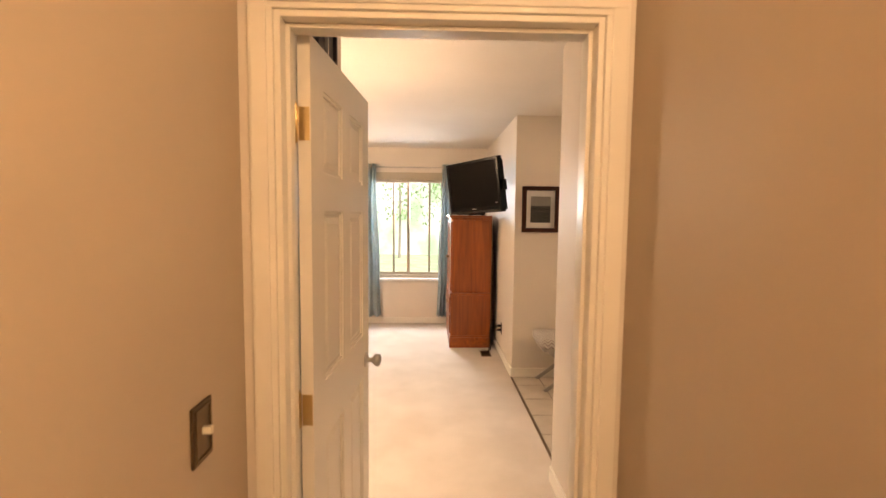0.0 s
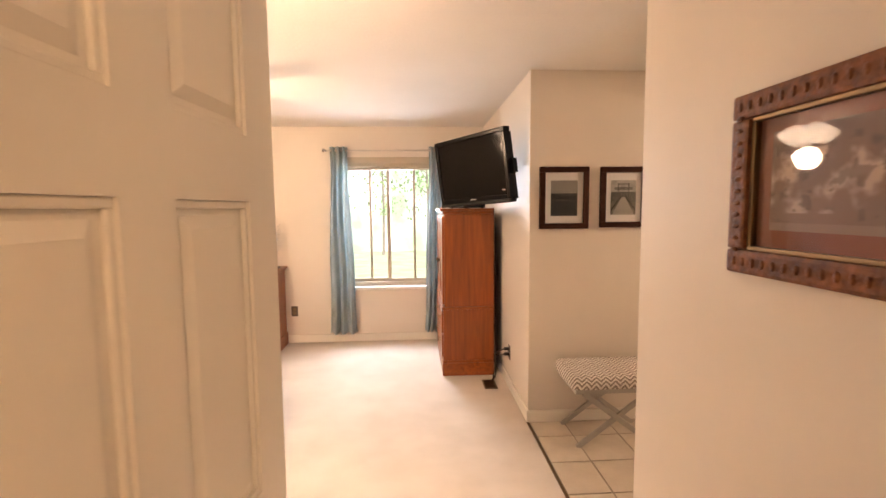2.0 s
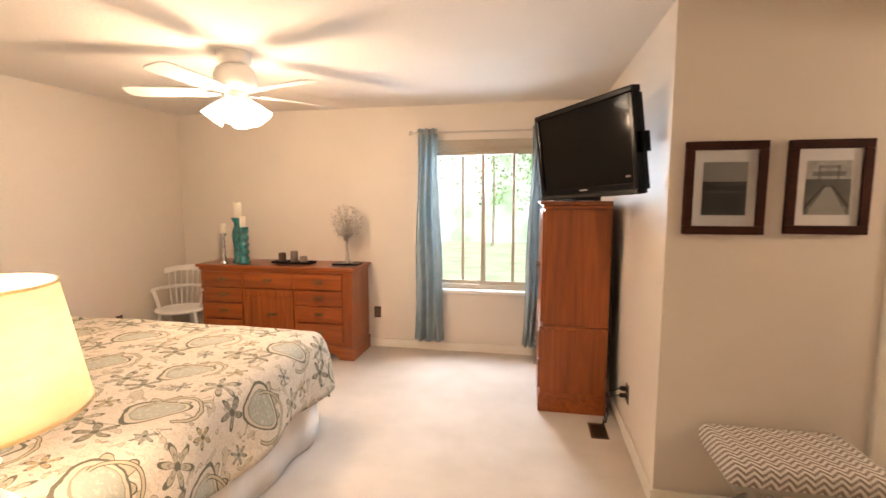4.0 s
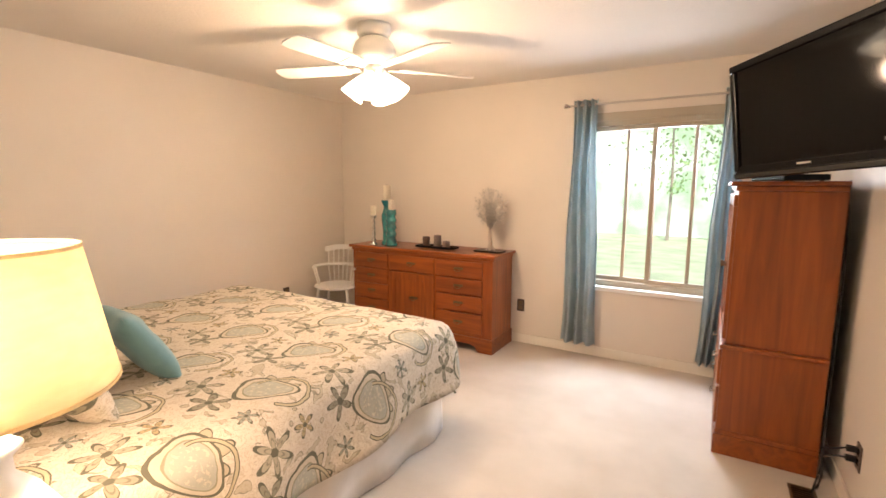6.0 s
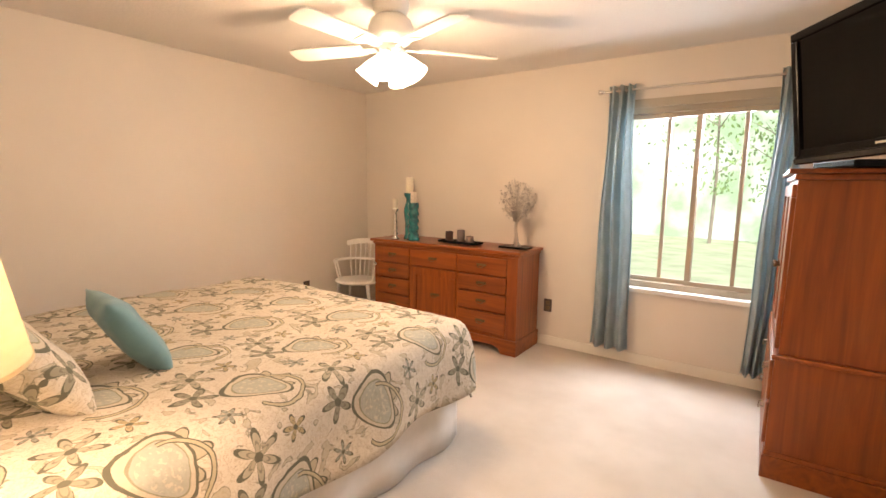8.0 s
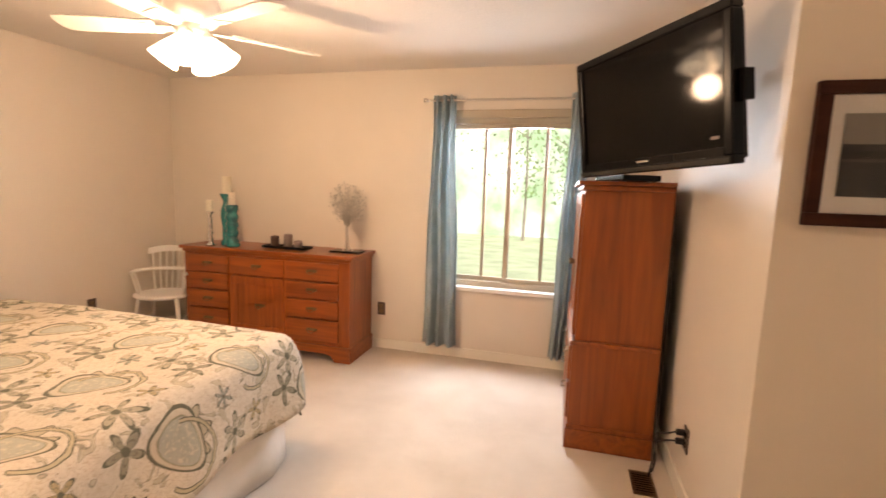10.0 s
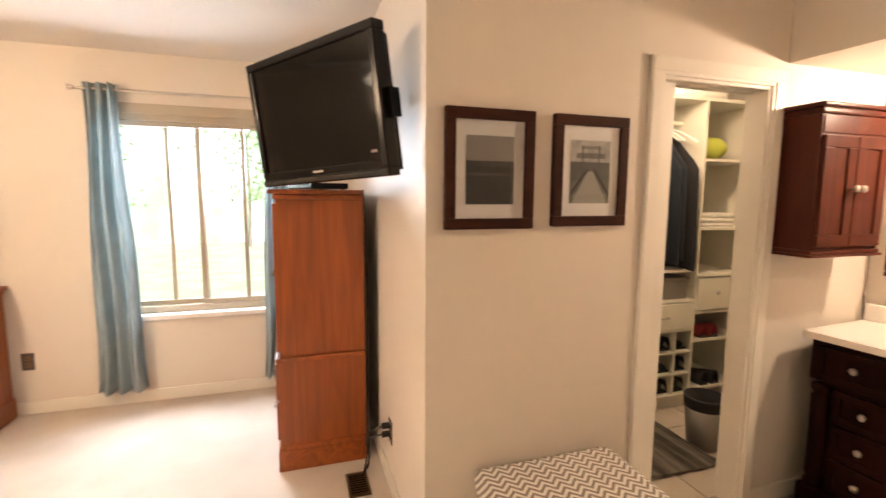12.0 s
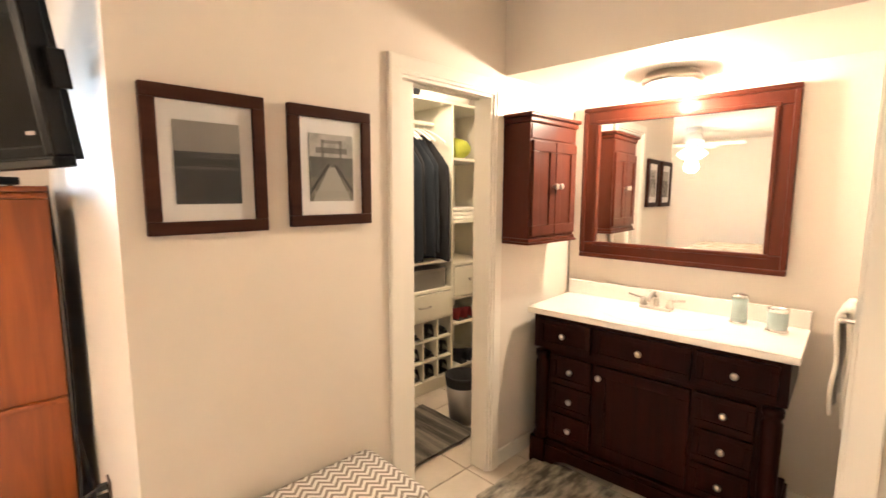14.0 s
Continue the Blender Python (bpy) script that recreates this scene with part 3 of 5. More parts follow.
setting("closet_jamb", boxes((CX1 - 0.014, CX1, Y_P - 0.004, Y_P + 0.104, 0, CH), (CX0, CX1 - 0.014, Y_P - 0.004, Y_P + 0.03, CH - 0.014, CH), (CX0, CX1 - 0.014, Y_P + 0.07, Y_P + 0.104, CH - 0.014, CH), bevel=0.002), M_TRIM, "cream closet jamb with a door slot", "trim")
setting("trim_return", boxes((1.735, 1.75, 2.50, 2.553, 0, H), (1.75, 1.82, 2.546, 2.561, 0, 2.05), bevel=0.004), M_TRIM, "cream casing on the end of the wall", "trim")

pocket = thing("door_2", pose(CX0, Y_P + 0.05, 0), "cream sliding closet door mostly slid into the wall", "door")
pocket["kind"] = "structure"
part("door_panel", box(-0.02, 0.095, -0.017, 0.017, 0.01, CH - 0.004, bevel=0.003), M_TRIM, pocket)
part("edge_pull", box(0.0951, 0.098, -0.010, 0.010, 0.90, 1.02, bevel=0.001), M_BRASS, pocket, "small brass edge pull")


# the six-panelled bedroom door, swung open
def panel_door():
    w, h, th = 0.755, 1.972, 0.035
    d = thing("door_1", pose(DX0 + 0.022, Y_D1 - 0.004, 0.012, 0, 0, 85.9), "cream six-panel bedroom door standing open", "door")
    d["kind"] = "structure"
    s, mid = 0.115, 0.10
    rails = ((0, 0.22), (0.80, 0.98), (1.50, 1.61), (h - 0.12, h))
    bm = bmesh.new()
    for x0, x1 in ((0, s), (w / 2 - mid / 2, w / 2 + mid / 2), (w - s, w)):
        add_box(bm, x0, x1, -th, 0, 0, h)
    for z0, z1 in rails:
        for x0, x1 in ((s, w / 2 - mid / 2), (w / 2 + mid / 2, w - s)):
            add_box(bm, x0, x1, -th, 0, z0, z1)
    part("door_leaf", bm, M_TRIM, d)
    for x0, x1 in ((s, w / 2 - mid / 2), (w / 2 + mid / 2, w - s)):
        for (_, z0), (z1, _) in zip(rails, rails[1:]):
            bm = bmesh.new()
            add_box(bm, x0, x1, -th + 0.012, -0.012, z0, z1)
            # bead round the recess and raised field, sloping to the edge
            for y0, y1 in ((-th + 0.004, -th + 0.012), (-0.012, -0.004)):
                for spans in ((x0, x1, z0, z0 + 0.012), (x0, x1, z1 - 0.012, z1), (x0, x0 + 0.012, z0 + 0.012, z1 - 0.012), (x1 - 0.012, x1, z0 + 0.012, z1 - 0.012)):
                    add_box(bm, spans[0], spans[1], y0, y1, spans[2], spans[3], bevel=0.003)
                made = add_box(bm, x0 + 0.04, x1 - 0.04, y0, y1, z0 + 0.04, z1 - 0.04)
                inner = (y0 + y1) / 2 > -th / 2
                for v in made:
                    if (v.co.y < (y0 + y1) / 2) == inner:
                        v.co.x += 0.018 if v.co.x > (x0 + x1) / 2 else -0.018
                        v.co.z += 0.018 if v.co.z > (z0 + z1) / 2 else -0.018
            part("door_panel", bm, M_TRIM, d)
    for y, turn in ((0.0, -90), (-th, 90)):
        knob = lathe([(0.0, 0.0), (0.032, 0.0), (0.032, 0.005), (0.012, 0.010), (0.011, 0.03), (0.022, 0.038), (0.029, 0.050), (0.026, 0.062), (0.012, 0.068), (0, 0.068)], 24, pose(w - 0.065, y, 0.86, turn))
        soft(part("door_knob", knob, M_NICKEL, d, "satin nickel knob"))
    for z in (0.20, 0.935, 1.735):
        part("hinge_leaf", box(-0.0015, 0.0, -th + 0.003, -0.003, z - 0.045, z + 0.045), M_BRASS, d, "brass hinge leaf")
        soft(part("hinge_pin", lathe([(0, -0.055), (0.004, -0.05), (0.0065, -0.046), (0.0065, 0.046), (0.005, 0.052), (0, 0.06)], 12, pose(-0.006, 0.004, z)), M_BRASS, d, "brass hinge pin"))


panel_door()


# the window: a tan two-part slider
def slider_window():
    w = thing("window_1", pose(0, Y_N + 0.05, 0), "tan aluminium sliding window looking on woodland", "window")
    w["kind"] = "structure"
    part("window_frame", bordered(WX0, WX1, WZ0, WZ1, 0.05, 0, 0.08), M_ALU, w)
    part("window_sill", box(WX0 - 0.03, WX1 + 0.03, -0.085, 0.0, WZ0 - 0.03, WZ0 + 0.004, bevel=0.005), M_WHITE, w, "white painted sill")
    part("head_trim", box(WX0 - 0.02, WX1 + 0.02, -0.062, -0.052, WZ1 - 0.015, WZ1 + 0.05, bevel=0.003), M_ALU, w)
    m = -0.29
    for x0, x1, y, bar in ((WX0 + 0.05, m + 0.02, 0.045, -0.495), (m - 0.02, WX1 - 0.05, 0.012, 0.0)):
        sash = part("sash", bordered(x0, x1, WZ0 + 0.05, WZ1 - 0.05, 0.035, y, y + 0.028, 0.003), M_ALU, w)
        part("bar", box(bar - 0.014, bar + 0.014, y + 0.004, y + 0.024, WZ0 + 0.085, WZ1 - 0.085, bevel=0.003), M_ALU, sash)
        for a, b in ((x0 + 0.035, bar - 0.014), (bar + 0.014, x1 - 0.035)):
            pane = part("pane", sheet([[(a, y + 0.014, WZ0 + 0.085), (b, y + 0.014, WZ0 + 0.085)], [(a, y + 0.014, WZ1 - 0.085), (b, y + 0.014, WZ1 - 0.085)]]), M_GLASS, sash, "clear glass pane")
            pane.visible_shadow = False
    part("latch", box(m - 0.012, m + 0.006, -0.004, 0.012, 1.02, 1.09, bevel=0.003), M_ALU, w)
    part("latch", box(m - 0.012, m + 0.006, -0.004, 0.012, 1.62, 1.69, bevel=0.003), M_ALU, w)


slider_window()

# outdoors
setting("ground", box(-60, 60, Y_N + 0.15, 80, -0.9, -0.8), M_LAWN, "sunlit lawn behind the house", "ground")
# the backdrop glows by itself in place of sunlit trees
setting("backdrop", box(-45, 45, 26, 26.3, -1.5, 22), M_WOODLAND_GLOW, "green woodland backdrop in the distance, daylight put in as emission", "backdrop")


def tree(x, y, h, seed):
    rng = random.Random(seed)
    t = thing("tree", pose(x, y, -0.8), "leafy green tree standing on the lawn", "tree", "trees behind the house")
    bm = tube([(0, 0, 0), (0.05, 0, h * 0.3), (-0.05, 0.05, h * 0.6), (0, 0, h * 0.9)], 0.075, 8, taper=0.25)
    for k in range(7):
        a = rng.uniform(0, math.tau)
        z = h * rng.uniform(0.3, 0.8)
        tube([(0, 0, z), (math.cos(a) * 0.6, math.sin(a) * 0.6, z + 0.4), (math.cos(a) * 1.4, math.sin(a) * 1.4, z + 0.9)], 0.028, 6, bm, 0.3)
    part("trunk", bm, M_BARK, t)
    verts, faces = [], []
    for k in range(900):
        a, q = rng.uniform(0, math.tau), rng.random() ** 0.5
        z = rng.uniform(0.22, 1.05) * h
        r = q * h * 0.34 * (1 - abs(z / h - 0.6) * 1.1) * (0.75 + 0.4 * math.sin(3 * a + z))
        c = Vector((r * math.cos(a), r * math.sin(a), z))
        m = Euler((rng.uniform(0, 6), rng.uniform(0, 6), rng.uniform(0, 6))).to_matrix()
        s = rng.uniform(0.06, 0.13)
        n = len(verts)
        verts += [tuple(c + m @ Vector(v) * s) for v in ((-1, 0, 0), (0, -0.5, 0.1), (1, 0, 0), (0, 0.5, 0.1))]
        faces.append((n, n + 1, n + 2, n + 3))
    data = bpy.data.meshes.new("crown")
    data.from_pydata(verts, [], faces)
    data.materials.append(M_LEAF)
    new("crown", data).parent = t


for k, (x, y, h) in enumerate(((-6.5, 21, 8), (-1.6, 24, 9), (0.6, 23, 8), (3.4, 24, 9))):
    tree(x, y, h, k)


# ---- bedroom ----
def bail_pull(parent, x, y, z, w=0.07):
    bm = tube(curve_through([(x - w / 2, y, z), (x - w / 2, y - 0.018, z - 0.004), (x - w / 4, y - 0.022, z - 0.018), (x, y - 0.022, z - 0.022), (x + w / 4, y - 0.022, z - 0.018), (x + w / 2, y - 0.018, z - 0.004), (x + w / 2, y, z)], 4), 0.003, 8)
    add_box(bm, x - w / 2 - 0.012, x + w / 2 + 0.012, y - 0.002, y + 0.001, z - 0.010, z + 0.012, bevel=0.001)
    return part("handle", bm, M_BRONZE, parent, "antique brass bail pull")


def drawer(parent, x0, x1, z0, z1, y, mat=None, pulls=1):
    d = part("drawer", box(x0, x1, y - 0.016, y + 0.002, z0, z1, bevel=0.006), mat or M_OAK_X, parent)
    for k in range(pulls):
        bail_pull(d, x0 + (x1 - x0) * (k + 0.5) / pulls, y - 0.016, (z0 + z1) / 2 + 0.005)
    return d


def bracket_base(w, d, h, foot):
    """A plinth with shaped cut-outs between its feet."""
    curve = [(-w / 2, 0), (-w / 2 + foot, 0), (-w / 2 + foot + 0.03, h * 0.35), (-w / 2 + foot + 0.09, h * 0.5), (w / 2 - foot - 0.09, h * 0.5), (w / 2 - foot - 0.03, h * 0.35), (w / 2 - foot, 0), (w / 2, 0), (w / 2, h), (-w / 2, h)]
    bm = prism(curve, -d, -d + 0.025)
    add_box(bm, -w / 2, -w / 2 + 0.025, -d + 0.025, 0, 0, h)
    add_box(bm, w / 2 - 0.025, w / 2, -d + 0.025, 0, 0, h)
    add_box(bm, -w / 2 + 0.025, w / 2 - 0.025, -0.025, 0, 0, h)
    return bm


def dresser():
    w, d, h = 1.60, 0.45, 0.88
    t = thing("dresser", pose(-2.235, 6.055, 0), "reddish oak dresser with nine drawers and a central door", "dresser")
    part("plinth", bracket_base(w, d, 0.13, 0.14), M_OAK_X, t)
    part("carcass", box(-w / 2 + 0.012, w / 2 - 0.012, -d + 0.014, 0, 0.13, h - 0.055, bevel=0.003), M_OAK, t)
    top = box(-w / 2 - 0.02, w / 2 + 0.02, -d - 0.02, 0.005, h - 0.028, h, bevel=0.008)
    add_box(top, -w / 2, w / 2, -d, 0, h - 0.055, h - 0.028, bevel=0.008)
    part("top", top, M_OAK_X, t)
    y = -d + 0.012
    l0, l1, m0, m1, r0, r1 = -0.745, -0.335, -0.31, 0.20, 0.225, 0.695
    levels = [(0.165, 0.34), (0.355, 0.50), (0.515, 0.65), (0.665, 0.81)]
    for z0, z1 in levels:
        drawer(t, l0, l1, z0, z1, y)
        drawer(t, r0, r1, z0, z1, y)
    drawer(t, m0, m1, 0.665, 0.81, y)
    door = part("cabinet_door", bordered(m0, m1, 0.165, 0.65, 0.07, y - 0.016, y + 0.002, 0.004), M_OAK, t)
    part("door_panel", box(m0 + 0.068, m1 - 0.068, y - 0.010, y + 0.002, 0.233, 0.582, bevel=0.004), M_OAK, door)
    bail_pull(door, m0 + 0.28, y - 0.010, 0.41)


def tall_chest():
    w, d, h = 0.95, 0.452, 1.497
    t = thing("tall_chest", pose(0.70, 5.382, 0, 0, 0, -90), "tall reddish oak chest with a moulded top and plinth", "chest")
    part("plinth", box(-w / 2 - 0.012, w / 2 + 0.012, -d - 0.012, 0, 0, 0.115, bevel=0.004), M_OAK_X, t)
    part("plinth_moulding", box(-w / 2 - 0.006, w / 2 + 0.006, -d - 0.006, 0, 0.115, 0.14, bevel=0.006), M_OAK_X, t)
    part("lower_case", box(-w / 2, w / 2, -d, 0, 0.14, 0.60, bevel=0.003), M_OAK, t)
    part("waist_moulding", box(-w / 2 - 0.012, w / 2 + 0.012, -d - 0.014, 0, 0.60, 0.625, bevel=0.008), M_OAK_X, t)
    part("upper_case", box(-w / 2 + 0.008, w / 2 - 0.008, -d + 0.012, 0, 0.625, h - 0.05, bevel=0.003), M_OAK, t)
    top = box(-w / 2 - 0.004, w / 2 + 0.004, -d - 0.002, 0, h - 0.05, h - 0.022, bevel=0.008)
    add_box(top, -w / 2 - 0.02, w / 2 + 0.02, -d - 0.025, 0, h - 0.022, h, bevel=0.007)
    part("cornice", top, M_OAK_X, t)
    part("back_panel", box(-w / 2 + 0.02, w / 2 - 0.02, 0.0, 0.006, 0.02, h - 0.06), M_BLACK, t, "dark unfinished back panel")
    for z0, z1 in ((0.16, 0.37), (0.385, 0.585)):
        drawer(t, -w / 2 + 0.03, w / 2 - 0.03, z0, z1, -d, pulls=2)
    for x0, x1, kx in ((-w / 2 + 0.035, -0.005, -0.05), (0.005, w / 2 - 0.035, 0.05)):
        door = part("cabinet_door", bordered(x0, x1, 0.645, h - 0.07, 0.06, -d - 0.006, -d + 0.014, 0.004), M_OAK, t)
        part("door_panel", box(x0 + 0.058, x1 - 0.058, -d, -d + 0.013, 0.703, h - 0.128, bevel=0.004), M_OAK, door)
        soft(part("knob", lathe([(0, 0), (0.008, 0), (0.007, 0.014), (0.015, 0.022), (0.012, 0.03), (0, 0.032)], 14, pose(kx, -d - 0.006, 1.0, 90)), M_BRONZE, door, "antique brass knob"))


def television():
    w, h = 0.775, 0.52
    t = thing("television", pose(0.4745, 4.385, 1.522, 6.5, -2.6, -55), "black flat-screen television angled beside the tall chest", "television")
    hw = w / 2
    bez = bordered(-hw, hw, 0, h, 0.032, -0.028, 0.03, 0.006)
    add_box(bez, -hw + 0.030, hw - 0.030, -0.026, 0.03, 0.028, 0.060, bevel=0.004)
    part("bezel", bez, M_BLACK, t, "gloss black bezel")
    part("screen", box(-hw + 0.030, hw - 0.030, -0.018, 0.0, 0.058, h - 0.030), M_SCREEN, t, "dark switched-off screen")
    part("rear_housing", prism([(-hw + 0.02, 0.02), (hw - 0.02, 0.02), (hw - 0.03, h - 0.03), (-hw + 0.03, h - 0.03)], 0.03, 0.07), M_BLACK, t)
    bar = box(-hw + 0.006, hw - 0.006, -0.036, -0.026, 0.006, 0.024, bevel=0.003)
    part("speaker_bar", bar, M_TRIMLINE, t, "glossy dark lower strip")
    part("maker_mark", box(-0.03, 0.03, -0.0285, -0.0255, 0.040, 0.048), M_STEEL, t, "small silver mark")
    part("sticker", box(hw - 0.085, hw - 0.055, -0.0195, -0.0178, 0.088, 0.098), M_WAX_GREY, t, "small pale sticker")
    part("side_box", box(hw, hw + 0.020, 0.0, 0.05, 0.20, 0.30, bevel=0.004), M_BLACK, t)
    arm = tube([(0.06, 0.07, 0.27), (0.18, 0.20, 0.27)], 0.016, 10)
    add_box(arm, -0.04, 0.16, 0.068, 0.085, 0.17, 0.37, bevel=0.003)
    part("wall_arm", arm, M_BLACK, t, "black steel mounting arm")
    plinth = thing("media_box", pose(0.47, 5.02, 1.497, 0, 0, -70), "flat black media box on the tall chest", "media box")
    part("case", box(-0.17, 0.17, -0.10, 0.10, 0.004, 0.034, bevel=0.006), M_BLACK, plinth)
    for x in (-0.14, 0.14):
        for y in (-0.08, 0.08):
            part("foot", lathe([(0, 0), (0.010, 0), (0.010, 0.005), (0, 0.005)], 10, pose(x, y, 0)), M_RUBBER, plinth)


def bed():
    x0, x1, y0, y1 = -3.12, -1.15, 2.10, 4.37
    top, drop = 0.68, 0.36
    t = thing("bed", pose(0, 0, 0), "wide bed with a paisley quilt and white skirt", "bed")
    part("mattress", box(x0 + 0.03, x1 - 0.03, y0, y1 - 0.03, 0.33, top - 0.025, bevel=0.03), M_SKIRT, t, "white mattress")
    part("box_spring", box(x0 + 0.05, x1 - 0.06, y0, y1 - 0.06, 0.04, 0.33), M_SKIRT, t)

    # quilt: unfolded (a, b) laid over the edge with a soft bend, flaring at the corner
    step = 0.035
    na = int((x1 - x0 + 2 * drop) / step)
    nb = int((y1 - y0 + drop) / step)
    rows, cloth_uv = [], []
    for j in range(nb + 1):
        row = []
        for i in range(na + 1):
            a = x0 - drop + (x1 - x0 + 2 * drop) * i / na
            b = y0 + 0.02 + (y1 - y0 - 0.02 + drop) * j / nb
            ox = a - x1 if a > x1 - 0.06 else (a - x0 if a < x0 + 0.06 else 0)
            oy = b - y1 if b > y1 - 0.06 else 0
            da = max(0.0, a - (x1 - 0.06)) - max(0.0, (x0 + 0.06) - a)
            db = max(0.0, b - (y1 - 0.06))
            length = (da ** 4 + db ** 4) ** 0.25
            ca = min(max(a, x0 + 0.06), x1 - 0.06)
            cb = min(b, y1 - 0.06)
            n1 = noise.noise(Vector((a * 2.2, b * 2.2, 0.3)))
            n2 = noise.noise(Vector((a * 7.0, b * 7.0, 1.7)))
            z = top + 0.016 * n1 + 0.006 * n2
            if length > 0:
                r = 0.10
                if length < r * 1.57:
                    out, down = r * math.sin(length / r), r * (1 - math.cos(length / r))
                else:
                    out, down = r, r + (length - r * 1.57)
                fold = max(0.0, down - 0.06)
                out += fold * (0.13 + 0.02 * min(abs(da), db) / (length + 1e-6) + 0.10 * math.sin(b * 9 + a * 8 + 1.0)) + 0.02 * n1 * min(1, down * 5)
                away = math.hypot(da, db)
                dx, dy = da / away, db / away
                row.append((ca + dx * out, cb + dy * out, z - down * (1 - 0.06 * n1)))
            else:
                row.append((ca, cb, z))
            cloth_uv.append((a, b))
        rows.append(row)
    bm = sheet(rows)
    layer = bm.loops.layers.uv.new("cloth")
    bm.verts.index_update()
    for f in bm.faces:
        for loop in f.loops:
            loop[layer].uv = cloth_uv[loop.vert.index]
    quilt = soft(part("quilt", bm, M_QUILT, t, "cream quilt printed with olive and grey paisleys"))
    thick = quilt.modifiers.new("thickness", "SOLIDIFY")
    thick.thickness, thick.offset = 0.012, -1

    # pleated skirt on two sides
    def skirt(start, end, out):
        a, b, o = Vector(start), Vector(end), Vector(out)
        n = int((b - a).length / 0.02)
        rows = []
        for z, k in ((0.40, 0.0), (0.25, 0.4), (0.12, 0.8), (0.008, 1.0)):
            rows.append([(*(a + (b - a) * i / n + o * (0.010 + k * (0.014 * math.sin(i * 0.32) + 0.010 * math.sin(i * 0.13 + 1) + 0.02)))[:2], z) for i in range(n + 1)])
        ob = soft(part("bed_skirt", sheet(rows), M_SKIRT, t, "white gathered bed skirt"))
        s = ob.modifiers.new("thickness", "SOLIDIFY")
        s.thickness = 0.003

    skirt((x1 - 0.045, y0, 0), (x1 - 0.045, y1 - 0.045, 0), (1, 0, 0))
    skirt((x1 - 0.045, y1 - 0.045, 0), (x0 + 0.045, y1 - 0.045, 0), (0, 1, 0))


def cushion(name, m, w, h, fat, material, label):
    """A stuffed square cushion, thick in the middle and pinched at its seam."""
    n = 18
    bm = bmesh.new()
    uv = bm.loops.layers.uv.new("cloth")
    for side in (1, -1):
        grid = []
        for j in range(n + 1):
            row = []
            for i in range(n + 1):
                u, v = 2 * i / n - 1, 2 * j / n - 1
                e = max(0.0, (1 - u ** 4) * (1 - v ** 4))
                pull = 1 - 0.05 * (1 - max(abs(u), abs(v)) ** 6) * 0 - 0.06 * (abs(u * v))
                y = side * fat / 2 * e ** 0.6 + 0.01 * noise.noise(Vector((u * 2, v * 2, side)))* e
                row.append(bm.verts.new((u * w / 2 * (1 - 0.05 * (1 - v * v)), y, v * h / 2 * (1 - 0.05 * (1 - u * u)))))
            grid.append(row)
        for a, b in zip(grid, grid[1:]):
            for i in range(n):
                f = bm.faces.new((a[i], a[i + 1], b[i + 1], b[i]))
                for loop in f.loops:
                    loop[uv].uv = (loop.vert.co.x + 0.17, loop.vert.co.z + 0.3)
    bmesh.ops.remove_doubles(bm, verts=bm.verts, dist=0.0008)
    ob = soft(part(name, bm, material))
    ob.matrix_world = m
    return tagged(ob, label, "pillow")


def windsor_chair():
    t = thing("armchair", pose(-3.245, 5.60, 0, 0, 0, 24), "white painted spindle-back wooden armchair beside the dresser", "chair")
    seat = lathe([(0, 0.405), (0.21, 0.405), (0.235, 0.418), (0.235, 0.432), (0.20, 0.438), (0.10, 0.430), (0, 0.428)], 32, Matrix.Diagonal((1.0, 0.92, 1, 1)))
    soft(part("seat", seat, M_WHITE, t))
    for x, y in ((-0.15, -0.13), (0.15, -0.13), (-0.14, 0.14), (0.14, 0.14)):
        part("leg", tube([(x, y, 0.41), (x * 1.14, y * 1.16, 0.25), (x * 1.35, y * 1.4, 0.0)], 0.017, 10, taper=0.7), M_WHITE, t)
    for x in (-0.17, 0.17):
        part("stretcher", tube([(x, -0.155, 0.2), (x, 0.165, 0.2)], 0.010), M_WHITE, t)
    arc = [(0.25 * math.cos(a), 0.02 + 0.20 * math.sin(a), 0.62) for a in [math.radians(-35 + 250 * k / 24) for k in range(25)]]
    bm = tube(arc, 0.016)
    part("arm_rail", bm, M_WHITE, t)
    crest = curve_through([(-0.20, 0.205, 0.78), (-0.10, 0.245, 0.80), (0, 0.255, 0.805), (0.10, 0.245, 0.80), (0.20, 0.205, 0.78)], 5)
    bm = bmesh.new()
    for a, b in zip(crest, crest[1:]):
        mid, d = (a + b) / 2, b - a
        add_box(bm, -d.length * 0.55, d.length * 0.55, -0.011, 0.011, -0.028, 0.028, bevel=0.004, m=Matrix.Translation(mid) @ pose(0, 0, 0, 0, 0, math.degrees(math.atan2(d.y, d.x))))
    part("crest_rail", bm, M_WHITE, t)
    for k in range(7):
        x = -0.165 + 0.055 * k
        y = 0.245 - 1.0 * x * x
        part("spindle", tube([(x * 0.8, 0.17 - 0.4 * x * x, 0.42), (x * 0.95, y - 0.03, 0.62), (x, y, 0.79)], 0.0075, 8), M_WHITE, t)
    for s in (-1, 1):
        for a in (-25, 5):
            c, q = math.cos(math.radians(a)), math.sin(math.radians(a))
            part("spindle", tube([(s * 0.19 * c, 0.17 * q, 0.42), (s * 0.25 * c, 0.02 + 0.20 * q, 0.62)], 0.0085, 8), M_WHITE, t)


